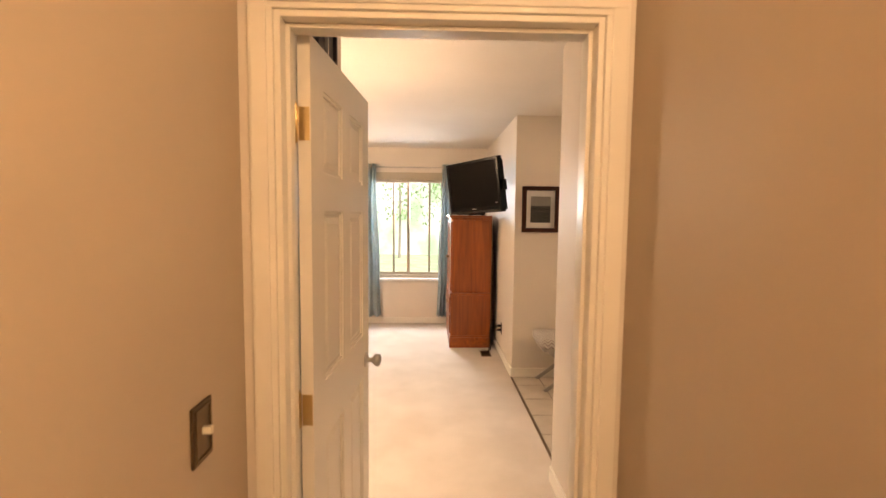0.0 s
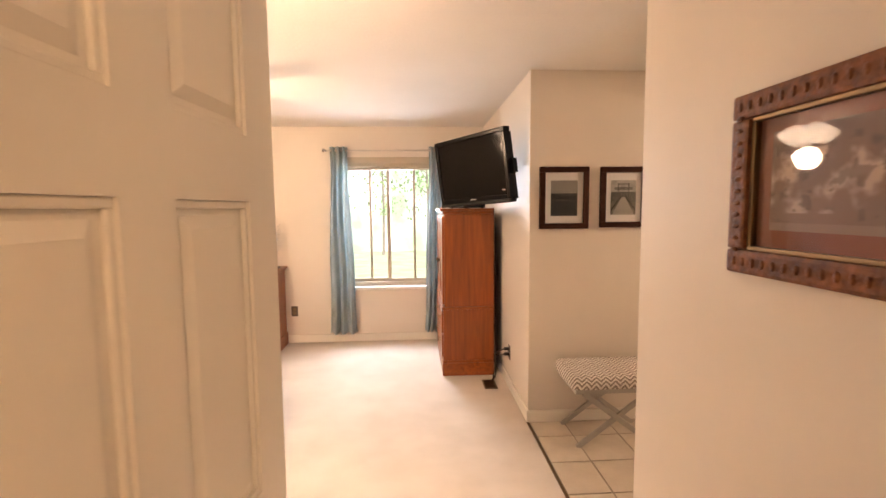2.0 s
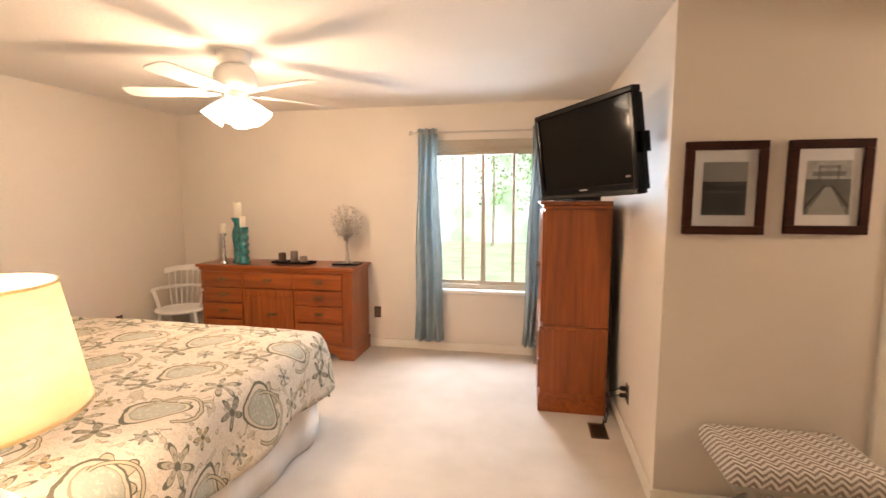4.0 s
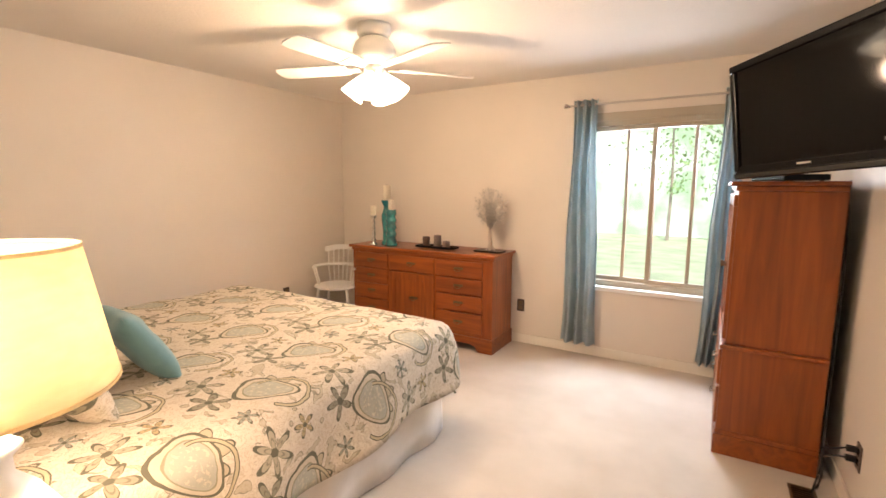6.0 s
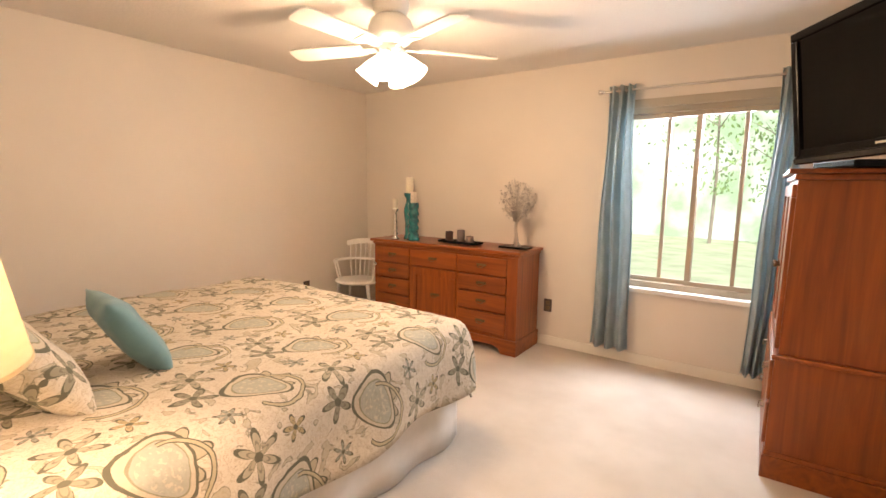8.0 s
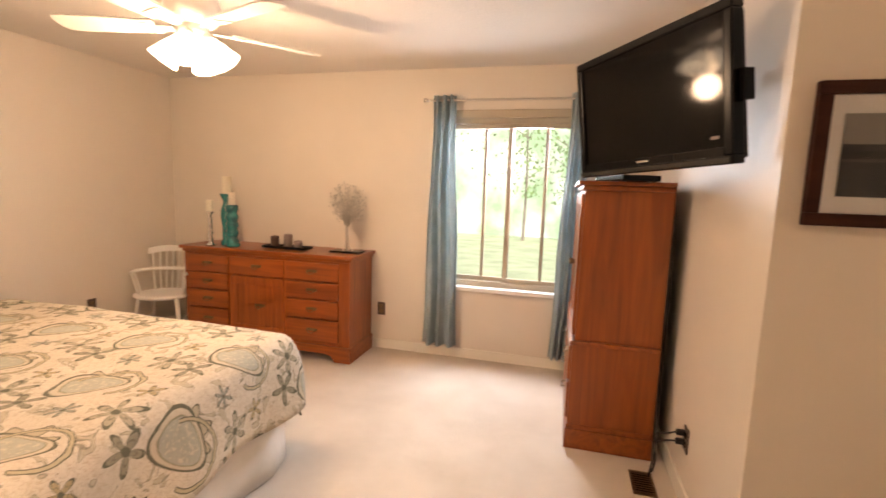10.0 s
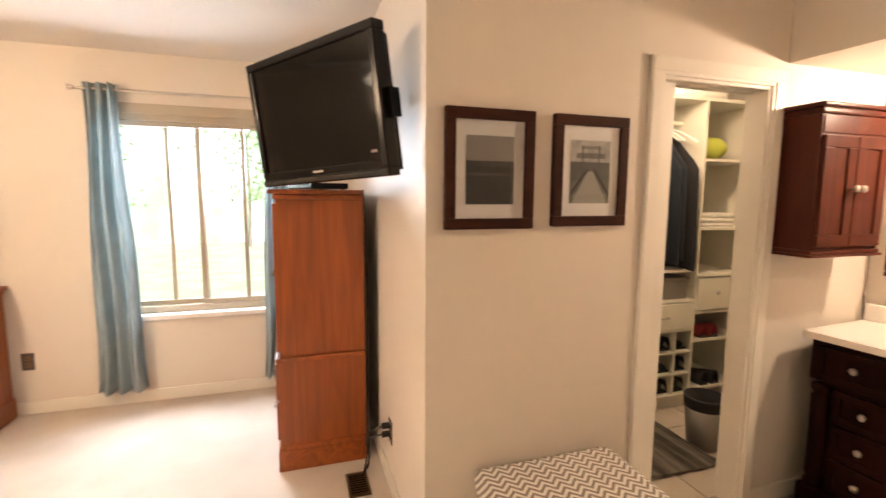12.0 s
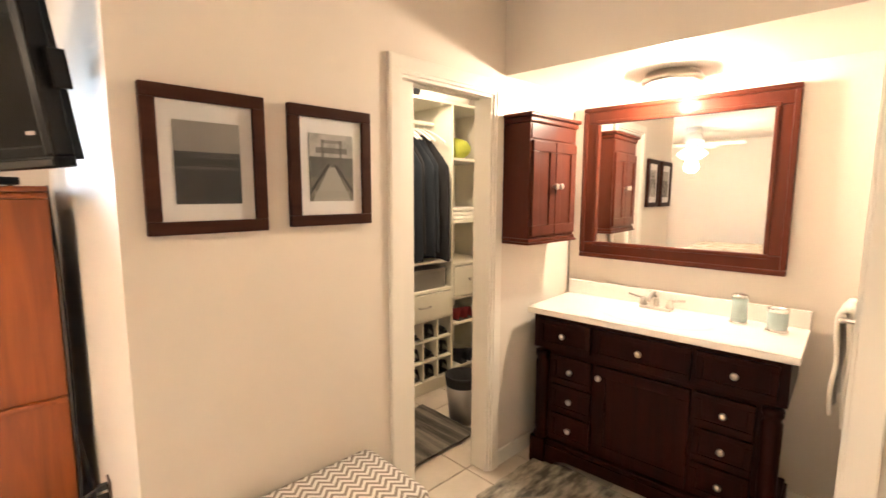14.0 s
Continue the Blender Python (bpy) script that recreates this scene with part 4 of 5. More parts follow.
def candle(parent, r, z0, z1, x=0.0, y=0.0, mat=None):
    c = soft(part("candle", lathe([(0, z0), (r, z0), (r, z1 - 0.006), (r * 0.92, z1), (r * 0.6, z1 - 0.004), (0, z1 - 0.007)], 24, pose(x, y, 0)), mat or M_WAX, parent, "" if mat else "ivory pillar candle"))
    part("wick", tube([(x, y, z1 - 0.008), (x + 0.001, y, z1 + 0.008)], 0.0012, 6), M_RUBBER, c)


def candle_holders():
    z, slim = 0.88, Matrix.Diagonal((0.78, 0.78, 1, 1))
    silver = thing("candle_holder", pose(-2.785, 5.66, z) @ slim, "silver turned candle holder with an ivory candle", "candle holder")
    soft(part("stem", lathe([(0, 0), (0.05, 0), (0.05, 0.012), (0.02, 0.03), (0.033, 0.06), (0.018, 0.085), (0.03, 0.115), (0.016, 0.14), (0.028, 0.17), (0.016, 0.20), (0.024, 0.23), (0.014, 0.26), (0.038, 0.285), (0.042, 0.30), (0, 0.30)], 28), M_CHROME, silver))
    candle(silver, 0.035, 0.30, 0.395)
    tall = thing("candle_holder", pose(-2.695, 5.77, z) @ slim, "tall teal glazed candle holder with an ivory candle", "candle holder")
    soft(part("vase", lathe([(0, 0), (0.075, 0), (0.079, 0.02), (0.062, 0.05), (0.060, 0.16), (0.074, 0.24), (0.074, 0.30), (0.048, 0.36), (0.044, 0.39), (0.072, 0.43), (0.076, 0.45), (0, 0.445)], 32), M_TEALGLAZE, tall))
    candle(tall, 0.048, 0.445, 0.60)
    ribbed = thing("candle_holder", pose(-2.60, 5.71, z) @ slim, "ribbed teal glazed candle holder with an ivory candle", "candle holder")
    prof = [(0, 0), (0.075, 0), (0.078, 0.02)] + [(0.062 + 0.008 * math.sin(k * 1.55), 0.03 + 0.017 * k) for k in range(19)] + [(0.065, 0.36), (0, 0.355)]
    soft(part("vase", lathe(prof, 32), M_TEALGLAZE, ribbed))
    candle(ribbed, 0.036, 0.355, 0.465)


def candle_tray():
    t = thing("candle_tray", pose(-2.115, 5.79, 0.88, 0, 0, -2), "black tray with three brown candles on the dresser", "candle tray")
    bm = box(-0.21, 0.21, -0.065, 0.065, 0.006, 0.016, bevel=0.003)
    for spans in ((-0.21, 0.21, -0.065, -0.057), (-0.21, 0.21, 0.057, 0.065), (-0.21, -0.202, -0.057, 0.057), (0.202, 0.21, -0.057, 0.057)):
        add_box(bm, *spans, 0.016, 0.026, bevel=0.002)
    add_box(bm, -0.17, 0.17, -0.04, 0.04, 0, 0.006)
    part("tray", bm, M_BLACK, t)
    candle(t, 0.036, 0.016, 0.105, -0.125, 0, M_WAX_DARK)
    candle(t, 0.036, 0.016, 0.125, 0.0, 0.01, M_WAX_GREY)
    candle(t, 0.036, 0.016, 0.075, 0.105, 0, M_WAX_GREY)


def wire_tree():
    rng = random.Random(5)
    t = thing("tree_sculpture", pose(-1.575, 5.83, 0.88), "silver wire tree sculpture with small leaves", "sculpture")
    part("base", box(-0.13, 0.13, -0.07, 0.07, 0, 0.016, bevel=0.004), M_BLACK, t, "black base")
    bm = tube(curve_through([(0, 0, 0.014), (0.006, 0, 0.08), (-0.006, 0, 0.16), (-0.004, 0, 0.22)], 4), 0.017, 10, taper=0.7)
    for k in range(3):
        a = k * 2.1
        tube([(0.05 * math.cos(a), 0.04 * math.sin(a), 0.016), (0.012 * math.cos(a), 0.012 * math.sin(a), 0.06), (0, 0, 0.12)], 0.008, 6, bm)
    part("trunk", bm, M_NICKEL, t)
    bm = bmesh.new()
    tips = []
    for k in range(110):
        a, rr = k * 2.39996, math.sqrt((k + 0.5) / 110)
        tip = Vector((0.150 * rr * math.cos(a), rng.uniform(-0.04, 0.04), 0.405 + 0.17 * rr * math.sin(a)))
        mid = Vector((tip.x * 0.45, tip.y * 0.5, 0.22 + (tip.z - 0.22) * 0.5 + 0.02))
        tube([(-0.004, 0, 0.20), mid, tip], 0.0018, 5, bm, 0.6)
        tips.append(tip)
    tagged(part("branches", bm, M_NICKEL, t), kind="stuff")
    bm = bmesh.new()
    for p in tips:
        for k in range(3):
            q = p + Vector((rng.uniform(-0.018, 0.018), rng.uniform(-0.015, 0.015), rng.uniform(-0.018, 0.018)))
            m = Matrix.Translation(q) @ Euler((rng.uniform(0, 6), rng.uniform(0, 6), rng.uniform(0, 6))).to_matrix().to_4x4() @ Matrix.Diagonal((1, 0.7, 0.25, 1))
            bmesh.ops.create_icosphere(bm, subdivisions=1, radius=0.0105, matrix=m)
    tagged(part("leaves", bm, M_NICKEL, t), kind="stuff")


def ceiling_fan():
    t = thing("ceiling_fan", pose(-1.635, 4.30, H), "white five-blade ceiling fan with four lit tulip shades", "ceiling fan")
    soft(part("canopy", lathe([(0, 0), (0.098, 0), (0.100, -0.012), (0.096, -0.055), (0.085, -0.075), (0, -0.075)], 36), M_WHITE, t))
    soft(part("motor", lathe([(0, -0.075), (0.080, -0.075), (0.110, -0.10), (0.125, -0.14), (0.125, -0.185), (0.105, -0.215), (0.07, -0.23), (0, -0.23)], 36), M_WHITE, t))
    soft(part("light_hub", lathe([(0, -0.23), (0.062, -0.23), (0.066, -0.26), (0.05, -0.285), (0.025, -0.30), (0, -0.305)], 30), M_WHITE, t))
    for k in range(5):
        a = 53 + 72 * k
        m = pose(0, 0, -0.24, 0, 0, a) @ pose(0, 0, 0, 11, 0, 0)
        outline = [(0.17, -0.055), (0.30, -0.064), (0.57, -0.070), (0.62, -0.062), (0.635, -0.035), (0.635, 0.035), (0.62, 0.062), (0.57, 0.070), (0.30, 0.064), (0.17, 0.055)]
        bm = bmesh.new()
        lo = [bm.verts.new((x, y, -0.004)) for x, y in outline]
        hi = [bm.verts.new((x, y, 0.004)) for x, y in outline]
        bm.faces.new(lo)
        bm.faces.new(hi[::-1])
        for i in range(len(lo)):
            bm.faces.new((lo[i], hi[i], hi[(i + 1) % len(lo)], lo[(i + 1) % len(lo)]))
        bmesh.ops.transform(bm, matrix=m, verts=bm.verts)
        blade = part("blade", bm, M_WHITE, t)
        bm = box(0.09, 0.23, -0.022, 0.022, -0.011, -0.005, bevel=0.002, m=m)
        add_box(bm, 0.19, 0.25, -0.045, 0.045, -0.010, -0.0045, bevel=0.002, m=m)
        part("blade_arm", bm, M_WHITE, blade)
    for k in range(4):
        m = pose(0, 0, -0.27, 0, 0, 20 + 90 * k) @ pose(0.055, 0, -0.005, 0, -38, 0)
        arm = soft(part("socket", lathe([(0, 0.0), (0.024, 0), (0.027, -0.03), (0, -0.03)], 20, m), M_WHITE, t))
        glass = lathe([(0.026, -0.025), (0.034, -0.045), (0.050, -0.085), (0.062, -0.125), (0.072, -0.155), (0.070, -0.155), (0.058, -0.12), (0.030, -0.045), (0.022, -0.028)], 28, m)
        shade = soft(part("glass_shade", glass, M_BULBGLASS, t, "glowing frosted tulip shade"))
        shade.visible_shadow = False
        bulb = soft(part("bulb", lathe([(0, -0.03), (0.015, -0.03), (0.030, -0.08), (0.026, -0.11), (0, -0.125)], 16, m), M_BULBGLASS, shade, "lit bulb"))
        bulb.visible_shadow = False


def curtain(x0t, x1t, x0b, x1b, label):
    t = thing("curtain", pose(0, 5.985, 0), label, "curtain", "teal curtains at the window")
    n, rows = 90, []
    for k in range(26):
        f = k / 25
        z = 2.17 - f * 2.05
        e = f ** 1.3
        row = []
        for i in range(n + 1):
            u = i / n
            x = (x0t + (x1t - x0t) * u) * (1 - e) + (x0b + (x1b - x0b) * u) * e
            fold = math.sin(u * math.tau * 3.5 + 0.5 * math.sin(f * 2 + u * 4)) * (0.034 + 0.008 * f) + 0.010 * math.sin(u * 31 + f * 3)
            row.append((x + 0.008 * math.sin(f * 9 + u * 3), fold * 0.9, z + 0.006 * math.sin(u * 20)))
        rows.append(row)
    ob = soft(part("cloth", sheet(rows), M_CURTAIN, t, "teal grommet curtain panel"))
    s = ob.modifiers.new("thickness", "SOLIDIFY")
    s.thickness = 0.002
    for i in range(4):
        x = x0t + (x1t - x0t) * (i + 0.5) / 4
        part("grommet", lathe([(0.020, -0.002), (0.027, -0.002), (0.027, 0.002), (0.020, 0.002), (0.020, -0.002)], 20, pose(x, 0, 2.13, 0, 80, 20)), M_NICKEL, t, "silver grommet")


def curtain_rod():
    t = thing("curtain_rod", pose(0, 5.985, 2.13), "slim silver curtain rod over the window", "curtain rod")
    part("rod", tube([(-0.94, 0, 0), (0.42, 0, 0)], 0.009, 12), M_NICKEL, t)
    for x, s in ((-0.94, -1), (0.42, 1)):
        soft(part("finial", lathe([(0, 0), (0.012, 0), (0.012, 0.012), (0.020, 0.022), (0.020, 0.04), (0.0, 0.05)], 18, pose(x, 0, 0, 0, 90 * s)), M_CHROME, t))
        bm = tube([(x - s * 0.03, 0, 0), (x - s * 0.03, 0.09, 0)], 0.006, 8)
        add_box(bm, x - s * 0.03 - 0.012, x - s * 0.03 + 0.012, 0.088, 0.095, -0.03, 0.03, bevel=0.002)
        part("bracket", bm, M_NICKEL, t)


def nightstand():
    t = thing("nightstand", pose(-0.87, 2.07, 0), "small brown wooden nightstand between bed and wall", "nightstand")
    part("tabletop", box(-0.25, 0.25, 0, 0.49, 0.60, 0.625, bevel=0.006), M_NIGHT, t)
    part("case", box(-0.23, 0.23, 0.01, 0.455, 0.12, 0.60, bevel=0.004), M_NIGHT, t)
    for z0, z1 in ((0.15, 0.36), (0.38, 0.58)):
        d = part("drawer", box(-0.21, 0.21, 0.455, 0.47, z0, z1, bevel=0.005), M_NIGHT, t)
        soft(part("knob", lathe([(0, 0), (0.007, 0), (0.014, 0.018), (0, 0.026)], 14, pose(0, 0.47, (z0 + z1) / 2, -90)), M_BRONZE, d))
    for x in (-0.2, 0.2):
        for y in (0.03, 0.435):
            part("leg", tube([(x, y, 0.12), (x, y, 0)], 0.022, 10, taper=0.7), M_NIGHT, t)


def table_lamp():
    t = thing("table_lamp", pose(-0.845, 2.30, 0.625), "white ceramic table lamp with a lit cream drum shade", "table lamp")
    soft(part("base", lathe([(0, 0), (0.075, 0), (0.078, 0.015), (0.045, 0.03), (0.040, 0.05), (0.085, 0.10), (0.105, 0.17), (0.100, 0.24), (0.060, 0.315), (0.030, 0.35), (0.028, 0.38), (0.045, 0.40), (0.02, 0.42), (0, 0.42)], 36), M_WHITE, t, "glazed white gourd-shaped base"))
    part("stem", tube([(0, 0, 0.41), (0, 0, 0.745)], 0.006, 8), M_BRASS, t)
    part("spider", tube([(-0.148, 0, 0.722), (0, 0, 0.732), (0.148, 0, 0.722)], 0.003, 6), M_BRASS, t)
    soft(part("bulb", lathe([(0, 0.52), (0.014, 0.53), (0.03, 0.60), (0.026, 0.645), (0, 0.66)], 16), M_BULBGLASS, t)).visible_shadow = False
    shade = soft(part("shade", lathe([(0.190, 0.495), (0.150, 0.738), (0.148, 0.738), (0.188, 0.495), (0.190, 0.495)], 56), M_SHADE, t, "cream linen drum shade, lit"))
    for r, z in ((0.190, 0.497), (0.150, 0.736)):
        part("trim_ring", lathe([(r - 0.003, z - 0.003), (r + 0.0012, z - 0.003), (r + 0.0012, z + 0.003), (r - 0.003, z + 0.003), (r - 0.003, z - 0.003)], 56), M_SHADE, shade)


def flat_pane(w, h, y):
    return sheet([[(-w / 2, y, -h / 2), (w / 2, y, -h / 2)], [(-w / 2, y, h / 2), (w / 2, y, h / 2)]])


def framed_picture(x, z0, z1, w, image, label):
    t = thing("framed_picture", pose(x, Y_P, (z0 + z1) / 2), label, "picture", "framed photographs on the wall")
    h = z1 - z0
    part("frame", bordered(-w / 2, w / 2, -h / 2, h / 2, 0.038, -0.028, -0.002, 0.004), M_FRAME, t, "dark walnut frame")
    part("mat", box(-w / 2 + 0.036, w / 2 - 0.036, -0.014, -0.004, -h / 2 + 0.036, h / 2 - 0.036), M_MATBOARD, t, "white mat board")
    part("photograph", box(-w * 0.27, w * 0.27, -0.0160, -0.0135, -h * 0.29, h * 0.28), image, t, "grey landscape photograph")
    g = part("glass", flat_pane(w - 0.074, h - 0.074, -0.021), M_GLASS, t)
    g.visible_shadow = False
    return t


def ornate_picture():
    y0, y1, z0, z1 = 1.39, 1.86, 1.358, 1.722
    t = thing("ornate_picture", pose(X_R, (y0 + y1) / 2, (z0 + z1) / 2, 0, 0, -90), "sepia flower print in a carved brown gilt frame", "picture")
    w, h, fw = y1 - y0, z1 - z0, 0.05
    frame_ob = part("frame", bordered(-w / 2, w / 2, -h / 2, h / 2, fw, -0.034, -0.002, 0.008), M_CARVED, t, "carved brown and gilt frame")
    bm = bmesh.new()
    n = 17
    for k in range(n):
        u = -w / 2 + fw * 0.5 + (w - fw) * k / (n - 1)
        for z in (-h / 2 + fw * 0.5, h / 2 - fw * 0.5):
            bmesh.ops.create_icosphere(bm, subdivisions=2, radius=0.0075, matrix=Matrix.Translation((u, -0.034, z)) @ Matrix.Diagonal((0.7, 0.45, 1.3, 1)))
    for k in range(1, 13):
        z = -h / 2 + fw * 0.5 + (h - fw) * k / 13
        for u in (-w / 2 + fw * 0.5, w / 2 - fw * 0.5):
            bmesh.ops.create_icosphere(bm, subdivisions=2, radius=0.0075, matrix=Matrix.Translation((u, -0.034, z)) @ Matrix.Diagonal((1.3, 0.45, 0.7, 1)))
    soft(part("carving", bm, M_CARVED, frame_ob))
    part("inner_rim", bordered(-w / 2 + fw - 0.002, w / 2 - fw + 0.002, -h / 2 + fw - 0.002, h / 2 - fw + 0.002, 0.010, -0.026, -0.003, 0.003), M_BRONZE, frame_ob)
    part("mat", box(-w / 2 + fw, w / 2 - fw, -0.012, -0.003, -h / 2 + fw, h / 2 - fw), M_BURGUNDY, t, "dark brown mount")
    pr = part("print", box(-w / 2 + fw + 0.042, w / 2 - fw - 0.042, -0.0140, -0.0115, -h / 2 + fw + 0.042, h / 2 - fw - 0.035), M_PRINT, t, "sepia print of flowers in a vase")
    pr.rotation_euler = (0, 0, 0)
    part("glass", flat_pane(w - 2 * fw - 0.002, h - 2 * fw - 0.002, -0.018), M_GLASS, t).visible_shadow = False


def outlet(m, label, plugs=0):
    t = thing("wall_outlet", m, label, "outlet", "wall outlets")
    part("plate", box(-0.036, 0.036, -0.006, 0, -0.058, 0.058, bevel=0.002), M_PLATE, t)
    for z in (-0.022, 0.022):
        s = part("socket", box(-0.017, 0.017, -0.008, -0.005, z - 0.015, z + 0.015, bevel=0.002), M_BRONZE if not plugs else M_BLACK, t)
        for x in (-0.007, 0.007):
            part("slot", box(x - 0.0015, x + 0.0015, -0.0086, -0.0075, z - 0.006, z + 0.006), M_BLACK, s)
    return t


def light_switch():
    t = thing("light_switch", pose(HL, 0.737, 1.055, 0, 0, 90), "antique brass switch plate on the hall wall", "switch")
    part("plate", box(-0.04, 0.04, -0.007, 0, -0.062, 0.062, bevel=0.003), M_BRONZE, t)
    part("rim", bordered(-0.032, 0.032, -0.054, 0.054, 0.006, -0.0095, -0.006, 0.001), M_BRONZE, t)
    part("toggle", box(-0.005, 0.005, -0.026, -0.006, -0.004, 0.012, bevel=0.002), M_WAX, t, "ivory toggle")


def floor_vent():
    t = thing("floor_vent", pose(0.622, 4.675, 0.0), "brown metal floor vent in the carpet", "vent")
    part("vent_frame", boxes((-0.055, 0.055, -0.10, -0.085, 0, 0.006), (-0.055, 0.055, 0.085, 0.10, 0, 0.006), (-0.055, -0.042, -0.085, 0.085, 0, 0.006), (0.042, 0.055, -0.085, 0.085, 0, 0.006), bevel=0.001), M_BRONZE, t)
    # thin black sheet stands in for the shade inside the duct
    part("duct_shade", box(-0.043, 0.043, -0.086, 0.086, 0.0005, 0.0015), M_BLACK, t)
    for k in range(9):
        part("slat", box(-0.042, 0.042, -0.076 + 0.019 * k - 0.003, -0.076 + 0.019 * k + 0.003, 0.0015, 0.005), M_BRONZE, t)


def cables():
    for k, (z, dip) in enumerate(((0.325, 0.05), (0.28, 0.02))):
        t = thing("power_cable", pose(0, 0, 0), "black power cable plugged in below the television", "cable", "cables behind the chest")
        part("plug", box(0.735, 0.773, 4.608, 4.632, z - 0.012, z + 0.012, bevel=0.004), M_RUBBER, t)
        part("cord", tube(curve_through([(0.737, 4.62, z), (0.70, 4.64, z - 0.01 - dip * 0.3), (0.675, 4.72, z - 0.08), (0.69 + 0.01 * k, 4.80, 0.10 - 0.04 * k), (0.66, 4.74, 0.012), (0.70, 4.83, 0.03), (0.715, 4.92 + 0.02 * k, 0.40), (0.72, 4.95, 1.0), (0.70, 4.93, 1.50)], 7), 0.0042, 8), M_RUBBER, t)


def high_vent():
    t = thing("wall_grille", pose(-0.42, 1.69, 2.20, 0, 0, 90), "dark brown grille high on the entry wall", "grille")
    part("frame", bordered(-0.17, 0.17, -0.13, 0.13, 0.018, -0.022, 0, 0.003), M_SHADOWBOX, t)
    part("backing", box(-0.155, 0.155, -0.006, -0.001, -0.115, 0.115), M_SHADOWBOX, t)
    part("bar", box(-0.006, 0.006, -0.020, -0.006, -0.112, 0.112, bevel=0.002), M_NICKEL, t, "pale centre bar")


dresser()
tall_chest()
television()
bed()
windsor_chair()
candle_holders()
candle_tray()
wire_tree()
ceiling_fan()
curtain_rod()
curtain(-0.905, -0.715, -0.955, -0.645, "teal curtain hanging beside the window and dresser")
curtain(0.165, 0.32, 0.10, 0.27, "teal curtain hanging between window and tall chest")
nightstand()
table_lamp()
cushion("pillow", pose(-1.84, 2.64, 0.86, -38, 0, 180 - 4), 0.66, 0.50, 0.17, M_QUILT, "paisley pillow sham propped at the head of the bed")
cushion("pillow", pose(-2.62, 2.62, 0.86, -38, 0, 180 + 4), 0.66, 0.50, 0.17, M_QUILT, "paisley pillow sham propped beside its twin")
cushion("pillow", pose(-1.86, 3.00, 0.82, -32, 0, 180 - 8), 0.37, 0.36, 0.12, M_PILLOW, "small teal throw pillow leaning on the shams")
framed_picture(1.010, 1.354, 1.769, 0.336, M_PHOTO_A, "dark framed lake photograph with a white mat")
framed_picture(1.418, 1.360, 1.768, 0.321, M_PHOTO_B, "dark framed bridge photograph with a white mat")
ornate_picture()
outlet(pose(X_R, 1.94, 0.40, 0, 0, -90), "brown outlet low on the entry wall")
outlet(pose(-1.36, Y_N, 0.36), "brown outlet between dresser and curtain")
outlet(pose(X_W, 5.20, 0.38, 0, 0, 90), "brown outlet behind the white chair")
outlet(pose(X_P, 4.605, 0.30, 0, 0, -90), "black outlet with two plugs below the television", 1)
light_switch()
floor_vent()
cables()
high_vent()
card = tagged(part("card_box", box(-0.07, 0.07, -0.045, 0.045, 0, 0.03, bevel=0.003, m=pose(-1.02, 2.50, 0.625, 0, 0, 20)), M_ORANGE), "small orange card box on the nightstand", "box")


# ---- vanity alcove ----
def stool():
    t = thing("stool", pose(1.25, 3.755, 0), "padded stool in grey and white chevron on crossed legs", "stool")
    soft(part("seat", box(-0.295, 0.295, -0.19, 0.19, 0.375, 0.470, bevel=0.035), M_CHEVRON, t, "grey and white chevron cushion"))
    part("seat_frame", box(-0.27, 0.27, -0.17, 0.17, 0.350, 0.378, bevel=0.003), M_STEEL, t)
    for y in (-0.155, 0.155):
        for s in (-1, 1):
            a, b = Vector((-s * 0.25, y + s * 0.008, 0.0)), Vector((s * 0.22, y + s * 0.008, 0.352))
            d = b - a
            m = Matrix.Translation((a + b) / 2) @ pose(0, 0, 0, 0, -math.degrees(math.atan2(d.z, d.x)), 0)
            part("leg", box(-d.length / 2, d.length / 2, -0.0075, 0.0075, -0.016, 0.016, bevel=0.003, m=m), M_STEEL, t)
    part("stretcher", tube([(0, -0.15, 0.178), (0, 0.15, 0.178)], 0.010, 10), M_STEEL, t)


def cab_knob(parent, x, y, z):
    soft(part("knob", lathe([(0, 0), (0.006, 0), (0.006, 0.012), (0.015, 0.018), (0.016, 0.025), (0.010, 0.030), (0, 0.031)], 16, pose(x, y, z, 90)), M_NICKEL, parent, "brushed nickel knob"))


